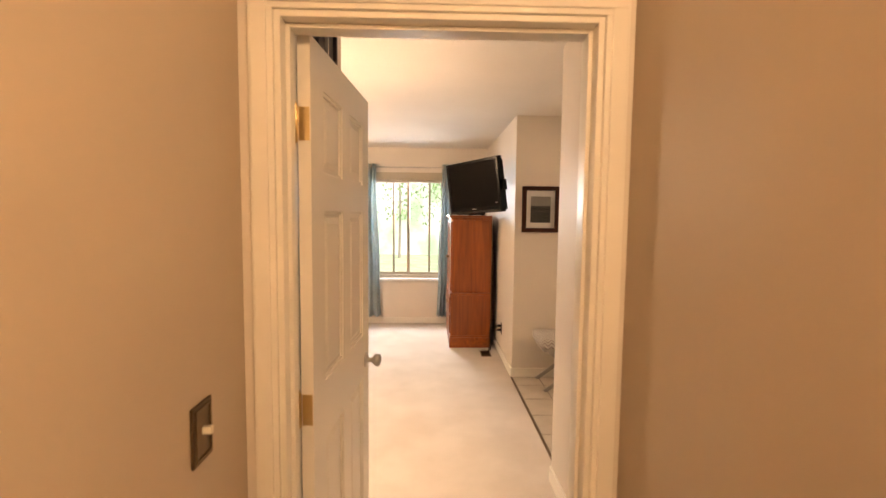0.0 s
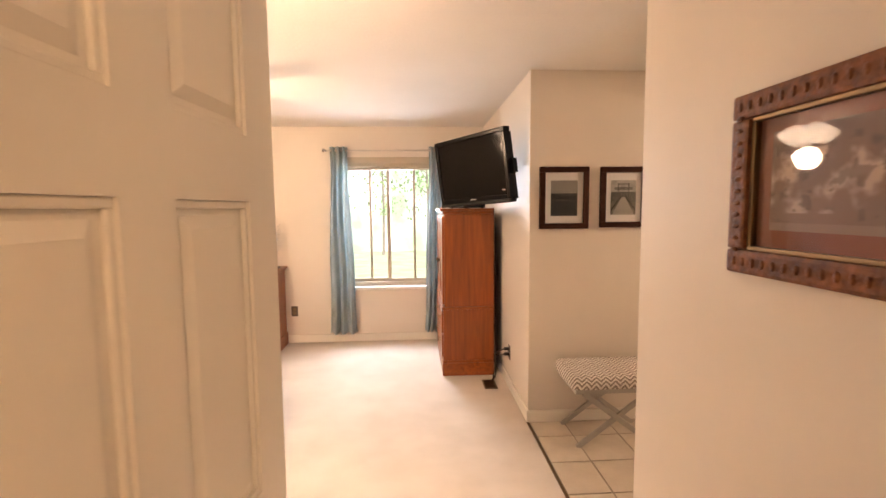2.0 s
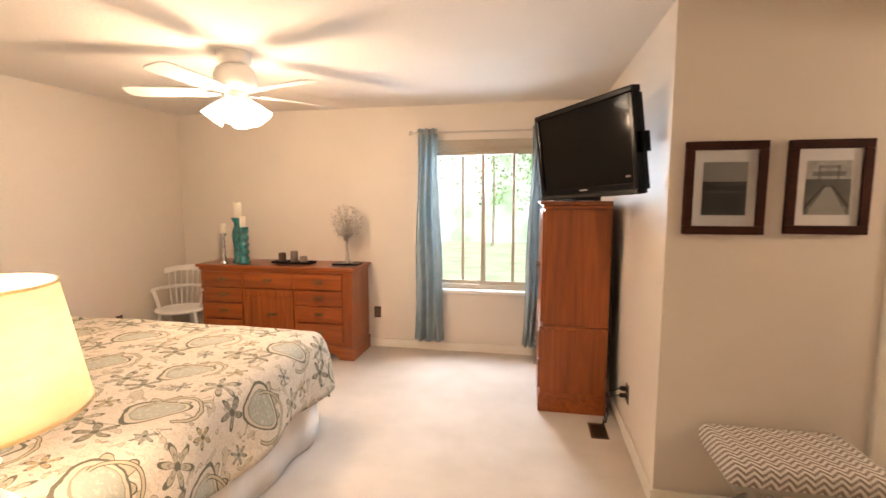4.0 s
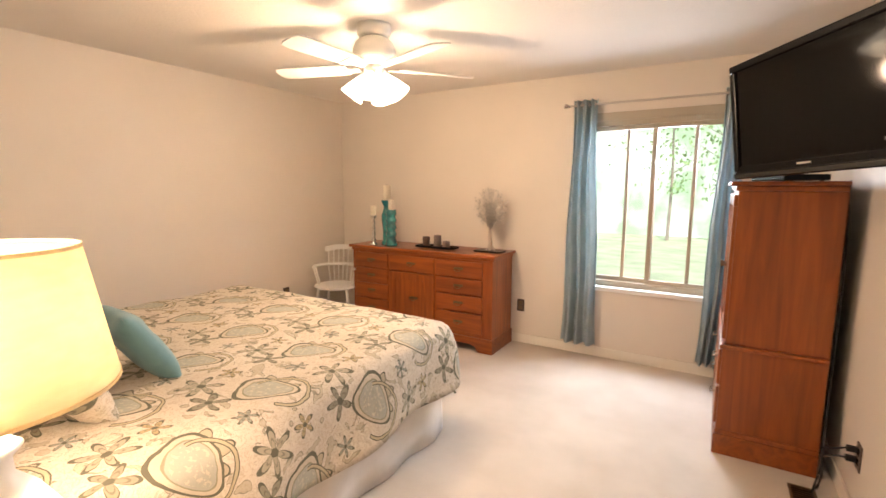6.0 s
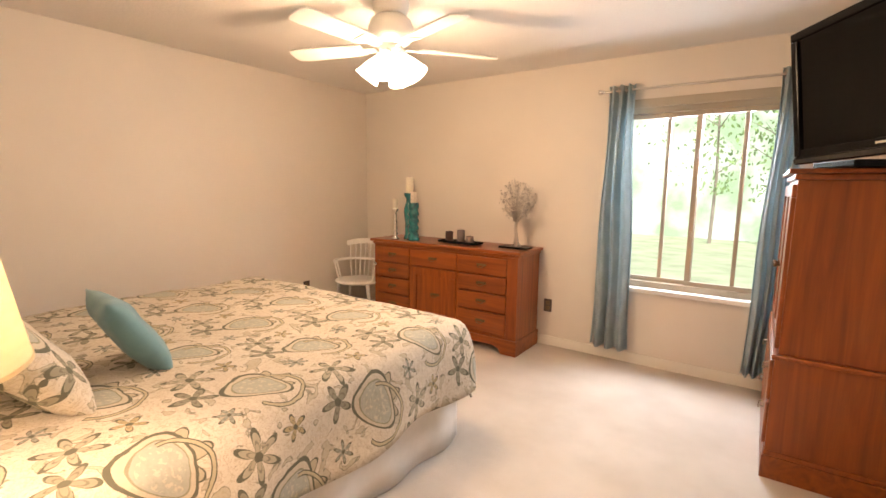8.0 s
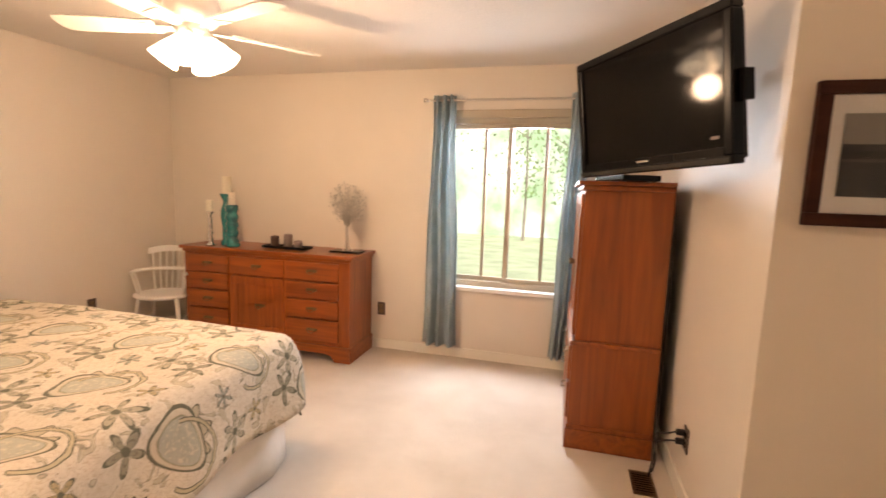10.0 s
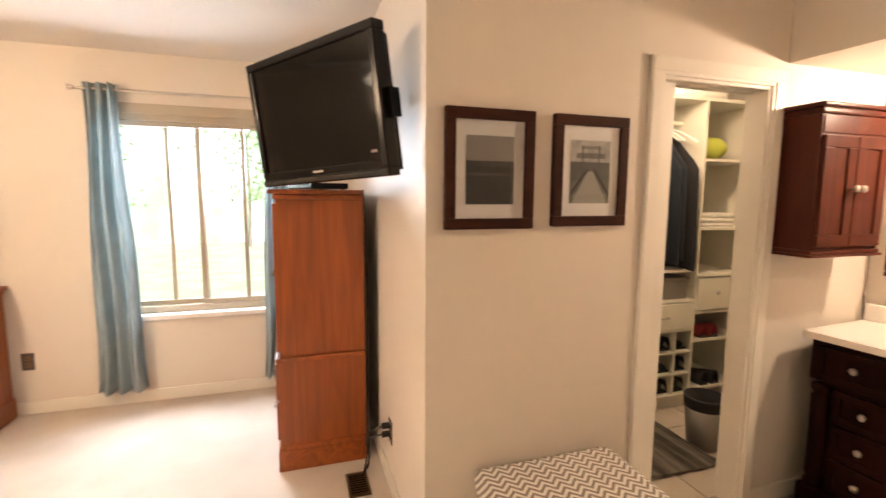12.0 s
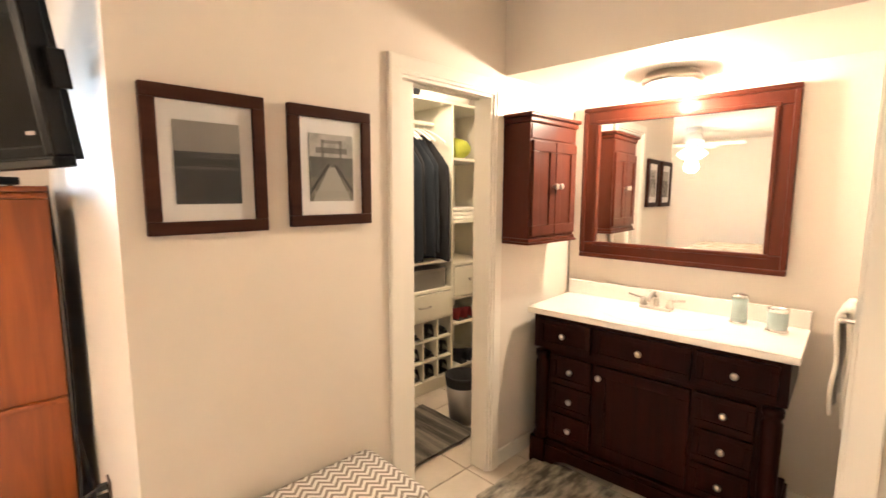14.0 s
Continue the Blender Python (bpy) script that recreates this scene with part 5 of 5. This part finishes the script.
def vanity():
    w, d, h = 1.13, 0.470, 0.843
    t = thing("vanity", pose(3.078, 3.358, 0, 0, 0, -85.8), "espresso wood bathroom vanity with drawers and turned posts", "vanity")
    part("carcass", box(-w / 2 + 0.05, w / 2 - 0.05, -d + 0.05, 0, 0.10, h, bevel=0.003), M_DARK, t)
    part("frieze", box(-w / 2 + 0.01, w / 2 - 0.01, -d + 0.02, -0.01, h - 0.19, h, bevel=0.004), M_DARK, t)
    part("plinth", bracket_base(w - 0.02, d - 0.01, 0.12, 0.12), M_DARK, t)
    part("plinth_moulding", box(-w / 2 + 0.02, w / 2 - 0.02, -d + 0.02, -0.005, 0.12, 0.145, bevel=0.006), M_DARK, t)
    for x in (-w / 2 + 0.055, w / 2 - 0.055):
        y = -d + 0.04
        p = part("post", lathe([(0.038, 0.15), (0.040, 0.17), (0.028, 0.19), (0.036, 0.21), (0.034, 0.24), (0.036, 0.58), (0.028, 0.595), (0.038, 0.61), (0.038, 0.635), (0, 0.635)], 24, pose(x, y, 0)), M_DARK, t)
        soft(p)
        part("post_block", box(x - 0.045, x + 0.045, y - 0.045, y + 0.045, 0.0, 0.15, bevel=0.006), M_DARK, p)
    y = -d + 0.05

    def front(x0, x1, z0, z1, yy, name="drawer", knob=True):
        o = part(name, bordered(x0, x1, z0, z1, 0.026, yy - 0.018, yy + 0.001, 0.003), M_DARK, t)
        part("drawer_panel", box(x0 + 0.024, x1 - 0.024, yy - 0.010, yy + 0.001, z0 + 0.024, z1 - 0.024, bevel=0.003), M_DARK, o)
        if knob:
            cab_knob(o, (x0 + x1) / 2, yy - 0.010, (z0 + z1) / 2)
        return o

    for x0, x1 in ((-0.52, -0.235), (-0.215, 0.215), (0.235, 0.52)):
        front(x0, x1, h - 0.17, h - 0.025, -d + 0.02)
    for x0, x1 in ((-0.455, -0.235), (0.235, 0.455)):
        for z0, z1 in ((0.16, 0.305), (0.32, 0.465), (0.48, 0.625)):
            front(x0, x1, z0, z1, y)
    door = part("cabinet_door", bordered(-0.215, 0.215, 0.16, 0.625, 0.055, y - 0.018, y + 0.001, 0.003), M_DARK, t)
    part("door_panel", box(-0.162, 0.162, y - 0.010, y + 0.001, 0.213, 0.572, bevel=0.004), M_DARK, door)
    cab_knob(door, -0.19, y - 0.018, 0.57)
    # counter with a moulded basin
    c = thing("countertop", pose(3.086, 3.358, h, 0, 0, -85.8), "white cultured-marble countertop with an integral basin", "countertop")
    rows = []
    nx, ny, cw, cd = 60, 28, 1.160, 0.495
    for j in range(ny + 1):
        row = []
        for i in range(nx + 1):
            x, yy = -cw / 2 + cw * i / nx, -cd + cd * j / ny
            q = (x / 0.25) ** 2 + ((yy + 0.27) / 0.15) ** 2
            row.append((x, yy, 0.032 - (0.028 * (1 - q) ** 0.5 if q < 1 else 0)))
        rows.append(row)
    top = soft(part("basin_top", sheet(rows), M_COUNTER, c))
    part("counter_edge", boxes((-cw / 2, cw / 2, -cd, -cd + 0.02, 0, 0.0315), (-cw / 2, -cw / 2 + 0.02, -cd + 0.02, 0, 0, 0.0315), (cw / 2 - 0.02, cw / 2, -cd + 0.02, 0, 0, 0.0315), bevel=0.005), M_COUNTER, c)
    part("backsplash", box(-cw / 2, cw / 2, -0.02, 0.0, 0.03, 0.115, bevel=0.005), M_COUNTER, c)
    f = thing("faucet", pose(2.985, 3.40, h + 0.032, 0, 0, -87), "brushed nickel two-handle faucet on the countertop", "faucet")
    part("base", box(-0.08, 0.08, -0.025, 0.025, 0, 0.016, bevel=0.006), M_NICKEL, f)
    part("spout", tube(curve_through([(0, 0.0, 0.01), (0, -0.005, 0.07), (0, -0.05, 0.095), (0, -0.11, 0.08), (0, -0.125, 0.065)], 5), 0.013, 12, taper=0.8), M_NICKEL, f)
    for s in (-1, 1):
        bm = lathe([(0, 0.012), (0.022, 0.012), (0.016, 0.04), (0.018, 0.055), (0, 0.062)], 18, pose(s * 0.065, 0, 0))
        tube([(s * 0.065, 0, 0.052), (s * 0.14, -0.01, 0.066)], 0.006, 8, bm)
        soft(part("lever_handle", bm, M_NICKEL, f))


def wall_mirror():
    y0, y1, z0, z1 = 2.888, 3.885, 1.106, 1.955
    t = thing("wall_mirror", pose(3.102, (y0 + y1) / 2, (z0 + z1) / 2, 0, 0, -87), "large mirror in a moulded cherry wood frame", "mirror")
    w, h = y1 - y0, z1 - z0
    fr = part("frame", bordered(-w / 2, w / 2, -h / 2, h / 2, 0.085, -0.030, -0.002, 0.006), M_CHERRY, t, "moulded cherry wood frame")
    part("outer_bead", bordered(-w / 2 - 0.004, w / 2 + 0.004, -h / 2 - 0.004, h / 2 + 0.004, 0.026, -0.042, -0.003, 0.008), M_CHERRY, fr)
    part("inner_bead", bordered(-w / 2 + 0.070, w / 2 - 0.070, -h / 2 + 0.070, h / 2 - 0.070, 0.020, -0.036, -0.004, 0.006), M_CHERRY, fr)
    part("mirror_glass", box(-w / 2 + 0.08, w / 2 - 0.08, -0.018, -0.006, -h / 2 + 0.08, h / 2 - 0.08), M_MIRROR, t, "clear silvered glass")


def wall_cabinet():
    w, d, z0, z1 = 0.415, 0.165, 1.222, 1.858
    t = thing("wall_cabinet", pose(2.605, Y_P - 0.001, 0), "dark cherry wall cabinet with two panelled doors", "cabinet")
    part("case", box(-w / 2, w / 2, -d, 0, z0 + 0.03, z1 - 0.045, bevel=0.003), M_CHERRY, t)
    bm = box(-w / 2 - 0.010, w / 2 + 0.010, -d - 0.010, 0, z1 - 0.045, z1 - 0.018, bevel=0.008)
    add_box(bm, -w / 2 - 0.022, w / 2 + 0.022, -d - 0.022, 0, z1 - 0.018, z1, bevel=0.006)
    part("cornice", bm, M_CHERRY, t)
    bm = box(-w / 2 - 0.008, w / 2 + 0.008, -d - 0.008, 0, z0 + 0.012, z0 + 0.03, bevel=0.006)
    add_box(bm, -w / 2 - 0.016, w / 2 + 0.016, -d - 0.016, 0, z0, z0 + 0.012, bevel=0.004)
    part("base_moulding", bm, M_CHERRY, t)
    part("frieze", box(-w / 2 + 0.01, w / 2 - 0.01, -d - 0.004, -d + 0.002, z1 - 0.12, z1 - 0.05, bevel=0.002), M_CHERRY, t)
    for x0, x1, kx in ((-w / 2 + 0.012, -0.002, -0.022), (0.002, w / 2 - 0.012, 0.022)):
        door = part("cabinet_door", bordered(x0, x1, z0 + 0.045, z1 - 0.13, 0.05, -d - 0.016, -d + 0.001, 0.003), M_CHERRY, t)
        part("door_panel", box(x0 + 0.048, x1 - 0.048, -d - 0.009, -d + 0.001, z0 + 0.093, z1 - 0.178, bevel=0.004), M_CHERRY, door)
        cab_knob(door, kx, -d - 0.016, (z0 + z1) / 2 - 0.03)


def flush_light():
    t = thing("ceiling_light", pose(2.93, 3.37, SOFFIT), "flush ceiling light with a glowing white glass bowl", "ceiling light")
    soft(part("base", lathe([(0, 0), (0.115, 0), (0.138, -0.030), (0.136, -0.046), (0.118, -0.052), (0, -0.052)], 40), M_NICKEL, t, "brushed nickel pan"))
    dome = soft(part("glass_bowl", lathe([(0.116, -0.052), (0.110, -0.072), (0.088, -0.092), (0.05, -0.103), (0, -0.107)], 40), M_DOMEGLASS, t, "lit frosted glass bowl"))
    dome.visible_shadow = False


def soap_set():
    a = thing("soap_dispenser", pose(3.0, 3.03, 0.875), "seafoam ceramic soap dispenser banded in chrome", "soap dispenser")
    soft(part("body", lathe([(0, 0.012), (0.033, 0.012), (0.034, 0.03), (0.030, 0.075), (0.033, 0.125), (0, 0.125)], 24), M_SEAFOAM, a))
    soft(part("foot", lathe([(0, 0), (0.040, 0), (0.040, 0.008), (0.034, 0.014), (0, 0.014)], 24), M_CHROME, a))
    soft(part("cap", lathe([(0, 0.123), (0.036, 0.123), (0.036, 0.136), (0.02, 0.142), (0, 0.142)], 24), M_CHROME, a))
    b = thing("tumbler", pose(2.955, 2.875, 0.875), "seafoam ceramic tumbler banded in chrome", "tumbler")
    soft(part("body", lathe([(0, 0.012), (0.037, 0.012), (0.039, 0.05), (0.038, 0.095), (0.034, 0.095), (0.033, 0.03), (0, 0.03)], 24), M_SEAFOAM, b))
    soft(part("foot", lathe([(0, 0), (0.044, 0), (0.044, 0.012), (0.038, 0.018), (0, 0.018)], 24), M_CHROME, b))
    soft(part("rim", lathe([(0.0385, 0.092), (0.041, 0.094), (0.041, 0.108), (0.035, 0.108), (0.035, 0.094), (0.0385, 0.092)], 24), M_CHROME, b))


def towel_rack():
    t = thing("towel_bar", pose(2.55, 2.546, 1.10), "chrome towel bar fixed to the wall return", "towel bar")
    for x in (-0.20, 0.20):
        bm = tube([(x, 0.0, 0), (x, 0.085, 0)], 0.008, 10)
        add_box(bm, x - 0.02, x + 0.02, 0, 0.008, -0.02, 0.02, bevel=0.003)
        part("post", bm, M_CHROME, t)
    part("rail", tube([(-0.21, 0.075, 0), (0.21, 0.075, 0)], 0.008, 10), M_CHROME, t)
    rows = []
    for k in range(33):
        s = k / 32
        if s < 0.44:
            y, z = 0.094 + 0.004 * math.sin(s * 20), 0.77 + s / 0.44 * 0.325
        elif s < 0.56:
            a = (s - 0.44) / 0.12 * math.pi
            y, z = 0.075 + 0.019 * math.cos(a), 1.098 + 0.019 * math.sin(a)
        else:
            y, z = 0.056 - 0.003 * math.sin(s * 20), 1.095 - (s - 0.56) / 0.44 * 0.36
        rows.append([(2.42 + 0.26 * i / 12 + 0.004 * math.sin(z * 12), 2.546 + y + 0.004 * math.sin(i * 1.1 + z * 5), z) for i in range(13)])
    tw = soft(part("towel", sheet(rows), M_TOWEL))
    s = tw.modifiers.new("thickness", "SOLIDIFY")
    s.thickness = 0.008
    tagged(tw, "white towel folded over the chrome bar", "towel")
    sw = thing("light_switch", pose(2.15, 2.546, 1.14, 0, 0, 180), "white switch plate on the wall return", "switch")
    part("plate", box(-0.036, 0.036, -0.006, 0, -0.058, 0.058, bevel=0.002), M_WHITE, sw)
    part("toggle", box(-0.005, 0.005, -0.018, -0.005, -0.004, 0.010, bevel=0.001), M_WHITE, sw)


def rug(name, m, w, l, mat, label, fringe=False):
    n, k = 30, 20
    rows = [[(-w / 2 + w * i / n + 0.004 * math.sin(j * 0.9), -l / 2 + l * j / k + 0.003 * math.sin(i * 0.7), 0.010 + 0.002 * math.sin(i * 1.3 + j)) for i in range(n + 1)] for j in range(k + 1)]
    ob = part(name, sheet(rows), mat)
    ob.matrix_world = m
    s = ob.modifiers.new("thickness", "SOLIDIFY")
    s.thickness, s.offset = 0.010, -1
    return tagged(ob, label, "rug")


stool()
vanity()
wall_mirror()
wall_cabinet()
flush_light()
soap_set()
towel_rack()
rug("rug", pose(2.36, 3.37, 0.004), 0.52, 0.96, M_RUG, "mottled grey woven rug before the vanity")


# ---- closet ----
def organiser():
    t = thing("closet_organiser", pose(-0.15, 4.87, 0), "cream laminate closet organiser with cubbies, drawers and shelves", "shelving")
    d = 0.42
    a, b, c = 1.95, 3.10, 3.56
    for x in (a, b, c):
        part("side_panel", box(x - 0.009, x + 0.009, 0, d, 0, 2.10, bevel=0.001), M_CREAM, t)
    part("back_panel", box(a, c, d - 0.008, d, 0, 2.10), M_CREAM, t)
    for z in (0.10, 0.565, 0.77, 0.98):
        part("shelf", box(a + 0.009, b - 0.009, 0, d - 0.008, z - 0.009, z + 0.009, bevel=0.001), M_CREAM, t)
    part("shelf", box(a - 0.4, c + 0.02, 0, d, 2.10, 2.12, bevel=0.002), M_CREAM, t)
    part("plinth", box(a + 0.009, b - 0.009, 0.03, 0.045, 0.0, 0.091), M_CREAM, t)
    for z in (0.255, 0.41):
        part("shelf", box(a + 0.009, b - 0.009, 0, d - 0.008, z - 0.006, z + 0.006, bevel=0.001), M_CREAM, t)
    for k in range(1, 8):
        x = a + (b - a) * k / 8
        part("divider", box(x - 0.006, x + 0.006, 0.001, d - 0.008, 0.109, 0.556), M_CREAM, t)
    for k in range(2):
        x0, x1 = a + 0.012 + (b - a - 0.02) * k / 2, a + 0.008 + (b - a - 0.02) * (k + 1) / 2
        dr = part("drawer", box(x0, x1, -0.016, 0.002, 0.58, 0.755, bevel=0.003), M_CREAM, t)
        part("handle", tube(curve_through([((x0 + x1) / 2 - 0.05, -0.016, 0.67), ((x0 + x1) / 2 - 0.045, -0.04, 0.67), ((x0 + x1) / 2 + 0.045, -0.04, 0.67), ((x0 + x1) / 2 + 0.05, -0.016, 0.67)], 4), 0.005, 8), M_NICKEL, dr)
    for z in (0.13, 0.48, 0.68, 0.94, 1.26, 1.72):
        part("shelf", box(b + 0.009, c - 0.009, 0, d - 0.008, z - 0.009, z + 0.009, bevel=0.001), M_CREAM, t)
    dr = part("drawer", box(b + 0.012, c - 0.012, -0.016, 0.002, 0.70, 0.92, bevel=0.003), M_CREAM, t)
    soft(part("knob", lathe([(0, 0), (0.008, 0), (0.014, 0.02), (0, 0.026)], 12, pose((b + c) / 2 - 0.06, -0.016, 0.82, 90)), M_NICKEL, dr))
    part("hanging_rail", tube([(a + 0.009, 0.2, 1.98), (b - 0.009, 0.2, 1.98)], 0.014, 12), M_CREAM, t)


def garment(x, k):
    rng = random.Random(40 + k)
    t = thing("hanging_garment", pose(x, 5.07, 0, 0, 0, rng.uniform(-8, 8)), "dark garment on a white plastic hanger", "garment", "clothes on the closet rail")
    hook = tube(curve_through([(0, 0.012, 1.972), (0, 0.0, 1.996), (0, -0.018, 1.985), (0, -0.012, 1.965), (0, 0, 1.945), (0, 0, 1.925)], 5), 0.0025, 8)
    tube(curve_through([(0, -0.20, 1.835), (0, -0.1, 1.895), (0, 0, 1.93), (0, 0.1, 1.895), (0, 0.20, 1.835)], 4), 0.007, 8, hook)
    part("hanger", hook, M_WHITE, t, "white plastic hanger")
    low = rng.uniform(0.98, 1.15)
    rows = []
    for j in range(15):
        f = j / 14
        z = 1.905 - f * (1.905 - low)
        wide = 0.08 + 0.15 * min(1, f * 5) + 0.02 * f
        row = []
        for i in range(25):
            ang = math.tau * i / 24
            thick = (0.022 + 0.018 * min(1, f * 3)) * (1 + 0.25 * math.sin(5 * ang + f * 5 + k))
            row.append((thick * math.cos(ang), wide * math.sin(ang), z - 0.05 * min(1, abs(math.sin(ang)) * 1.2) * (1 - f) * 1.4 + 0.01 * math.sin(ang * 4 + k)))
        rows.append(row)
    soft(part("cloth", sheet(rows), M_DENIM if k % 3 else M_BLACKCLOTH, t, "dark cloth"))


def shoe(x, y, z, k):
    """One shoe, heel towards the room."""
    t = thing("shoe", pose(x, y, z, 0, 0, 90 if k % 2 else -90), "dark leather shoe in a closet cubby" if k != 11 else "red shoe on a closet shelf", "shoe", "shoes in the cubbies")
    rows = []
    for j in range(9):
        f = j / 8
        hgt = 0.028 + 0.060 * max(0, 1 - f * 1.4) + 0.012 * math.sin(f * 3.1)
        wid = 0.030 + 0.012 * math.sin(f * 2.7)
        if f > 0.9:
            wid, hgt = wid * 0.55, hgt * 0.7
        rows.append([(-0.12 + 0.24 * f, wid * math.cos(a), 0.012 + max(0, hgt * math.sin(a))) for a in [math.pi * i / 10 for i in range(11)]])
    soft(part("upper", sheet(rows), M_SHOE_RED if k == 11 else M_SHOE, t))
    part("sole", box(-0.122, 0.125, -0.036, 0.036, 0, 0.014, bevel=0.005), M_RUBBER, t)


organiser()
for k in range(13):
    garment(2.15 + 0.058 * k, k)
for k, (col, z) in enumerate(((4, 0.109), (5, 0.109), (6, 0.109), (7, 0.109), (4, 0.261), (5, 0.261), (6, 0.261), (7, 0.261), (5, 0.416), (6, 0.416), (7, 0.416))):
    for s in (-0.034, 0.034):
        shoe(1.80 + 1.15 * (col + 0.5) / 8 + s, 5.03, z, 2 * k + (s > 0) if k < 5 else 20 + k)
shoe(3.07, 5.0, 0.489, 11)
shoe(3.16, 5.0, 0.489, 11)
shoe(3.10, 5.0, 0.139, 13)
shoe(3.20, 5.0, 0.139, 13)


def closet_bits():
    ball = bmesh.new()
    bmesh.ops.create_icosphere(ball, subdivisions=3, radius=0.10, matrix=Matrix.Translation((3.10, 4.99, 1.808)) @ Matrix.Diagonal((1.25, 1.1, 0.8, 1)))
    for v in ball.verts:
        v.co += v.co.normalized() * 0.008 * noise.noise(v.co * 14)
    tagged(soft(part("rolled_cloth", ball, M_LIME)), "lime green rolled cloth on a closet shelf", "cloth")
    for k in range(3):
        tagged(soft(part("folded_towel", box(2.99, 3.29, 4.90, 5.16, 1.269 + 0.032 * k, 1.300 + 0.032 * k, bevel=0.013), M_TOWEL)), "white towel folded on a closet shelf", "towel", "folded towels")
    for x in (2.10, 2.53):
        b = thing("storage_box", pose(x, 4.90, 0.989 - 0.21), "grey storage box on the closet shelf", "box", "storage boxes")
        part("body", box(0, 0.38, 0, 0.30, 0.0, 0.13, bevel=0.008), M_CLEAR_BIN, b)
        part("lid", box(-0.006, 0.386, -0.006, 0.306, 0.13, 0.148, bevel=0.004), M_CLEAR_BIN, b)
    bag = box(2.47, 2.71, 4.93, 5.18, 2.12, 2.30, bevel=0.05)
    tagged(soft(part("duffel_bag", bag, M_BLACKCLOTH)), "dark soft bag on the top closet shelf", "bag")
    tagged(soft(part("bedding_pack", box(2.75, 3.20, 4.92, 5.22, 2.12, 2.26, bevel=0.05), M_TOWEL)), "pale folded bedding on the top closet shelf", "bedding")
    bin_ob = thing("waste_bin", pose(2.63, 4.45, 0), "grey metal waste bin with a dark rim in the closet", "bin")
    soft(part("body", lathe([(0, 0), (0.085, 0), (0.112, 0.30), (0.107, 0.30), (0.082, 0.006), (0, 0.006)], 36), M_STEEL, bin_ob))
    soft(part("liner", lathe([(0.1065, 0.24), (0.116, 0.30), (0.116, 0.31), (0.106, 0.31), (0.09, 0.15)], 36), M_BLACKCLOTH, bin_ob, "black bin liner"))


closet_bits()
rug("mat", pose(2.20, 4.50, 0.004), 0.70, 0.50, M_MAT, "dark striped mat on the closet floor")


# ---- floor tiles ----
def tiles():
    size, gap = 0.305, 0.006
    shared = {}

    def piece(w, l):
        key = (round(w, 3), round(l, 3))
        if key not in shared:
            bm = box(-w / 2 + gap / 2, w / 2 - gap / 2, -l / 2 + gap / 2, l / 2 - gap / 2, -0.012, 0.0)
            for v in bm.verts:
                if v.co.z > -0.006:
                    v.co.x *= 1 - 0.004 / w
                    v.co.y *= 1 - 0.004 / l
            data = bpy.data.meshes.new("tile")
            bm.to_mesh(data)
            bm.free()
            data.materials.append(M_TILE)
            shared[key] = data
        return shared[key]

    xs = [X_P + 0.006] + [1.03 + size * k for k in range(9)] + [3.60]
    ys = [Y_E] + [y for y in (3.45 + size * k for k in range(-3, 7)) if y < 5.3] + [5.35]
    rng = random.Random(3)
    for x0, x1 in zip(xs, xs[1:]):
        for y0, y1 in zip(ys, ys[1:]):
            if x1 - x0 < 0.03 or y1 - y0 < 0.03:
                continue
            ob = new("tile", piece(x1 - x0, y1 - y0))
            ob.parent = TILE_FLOOR
            ob.location = ((x0 + x1) / 2, (y0 + y1) / 2, rng.uniform(-0.0006, 0.0006))


tiles()
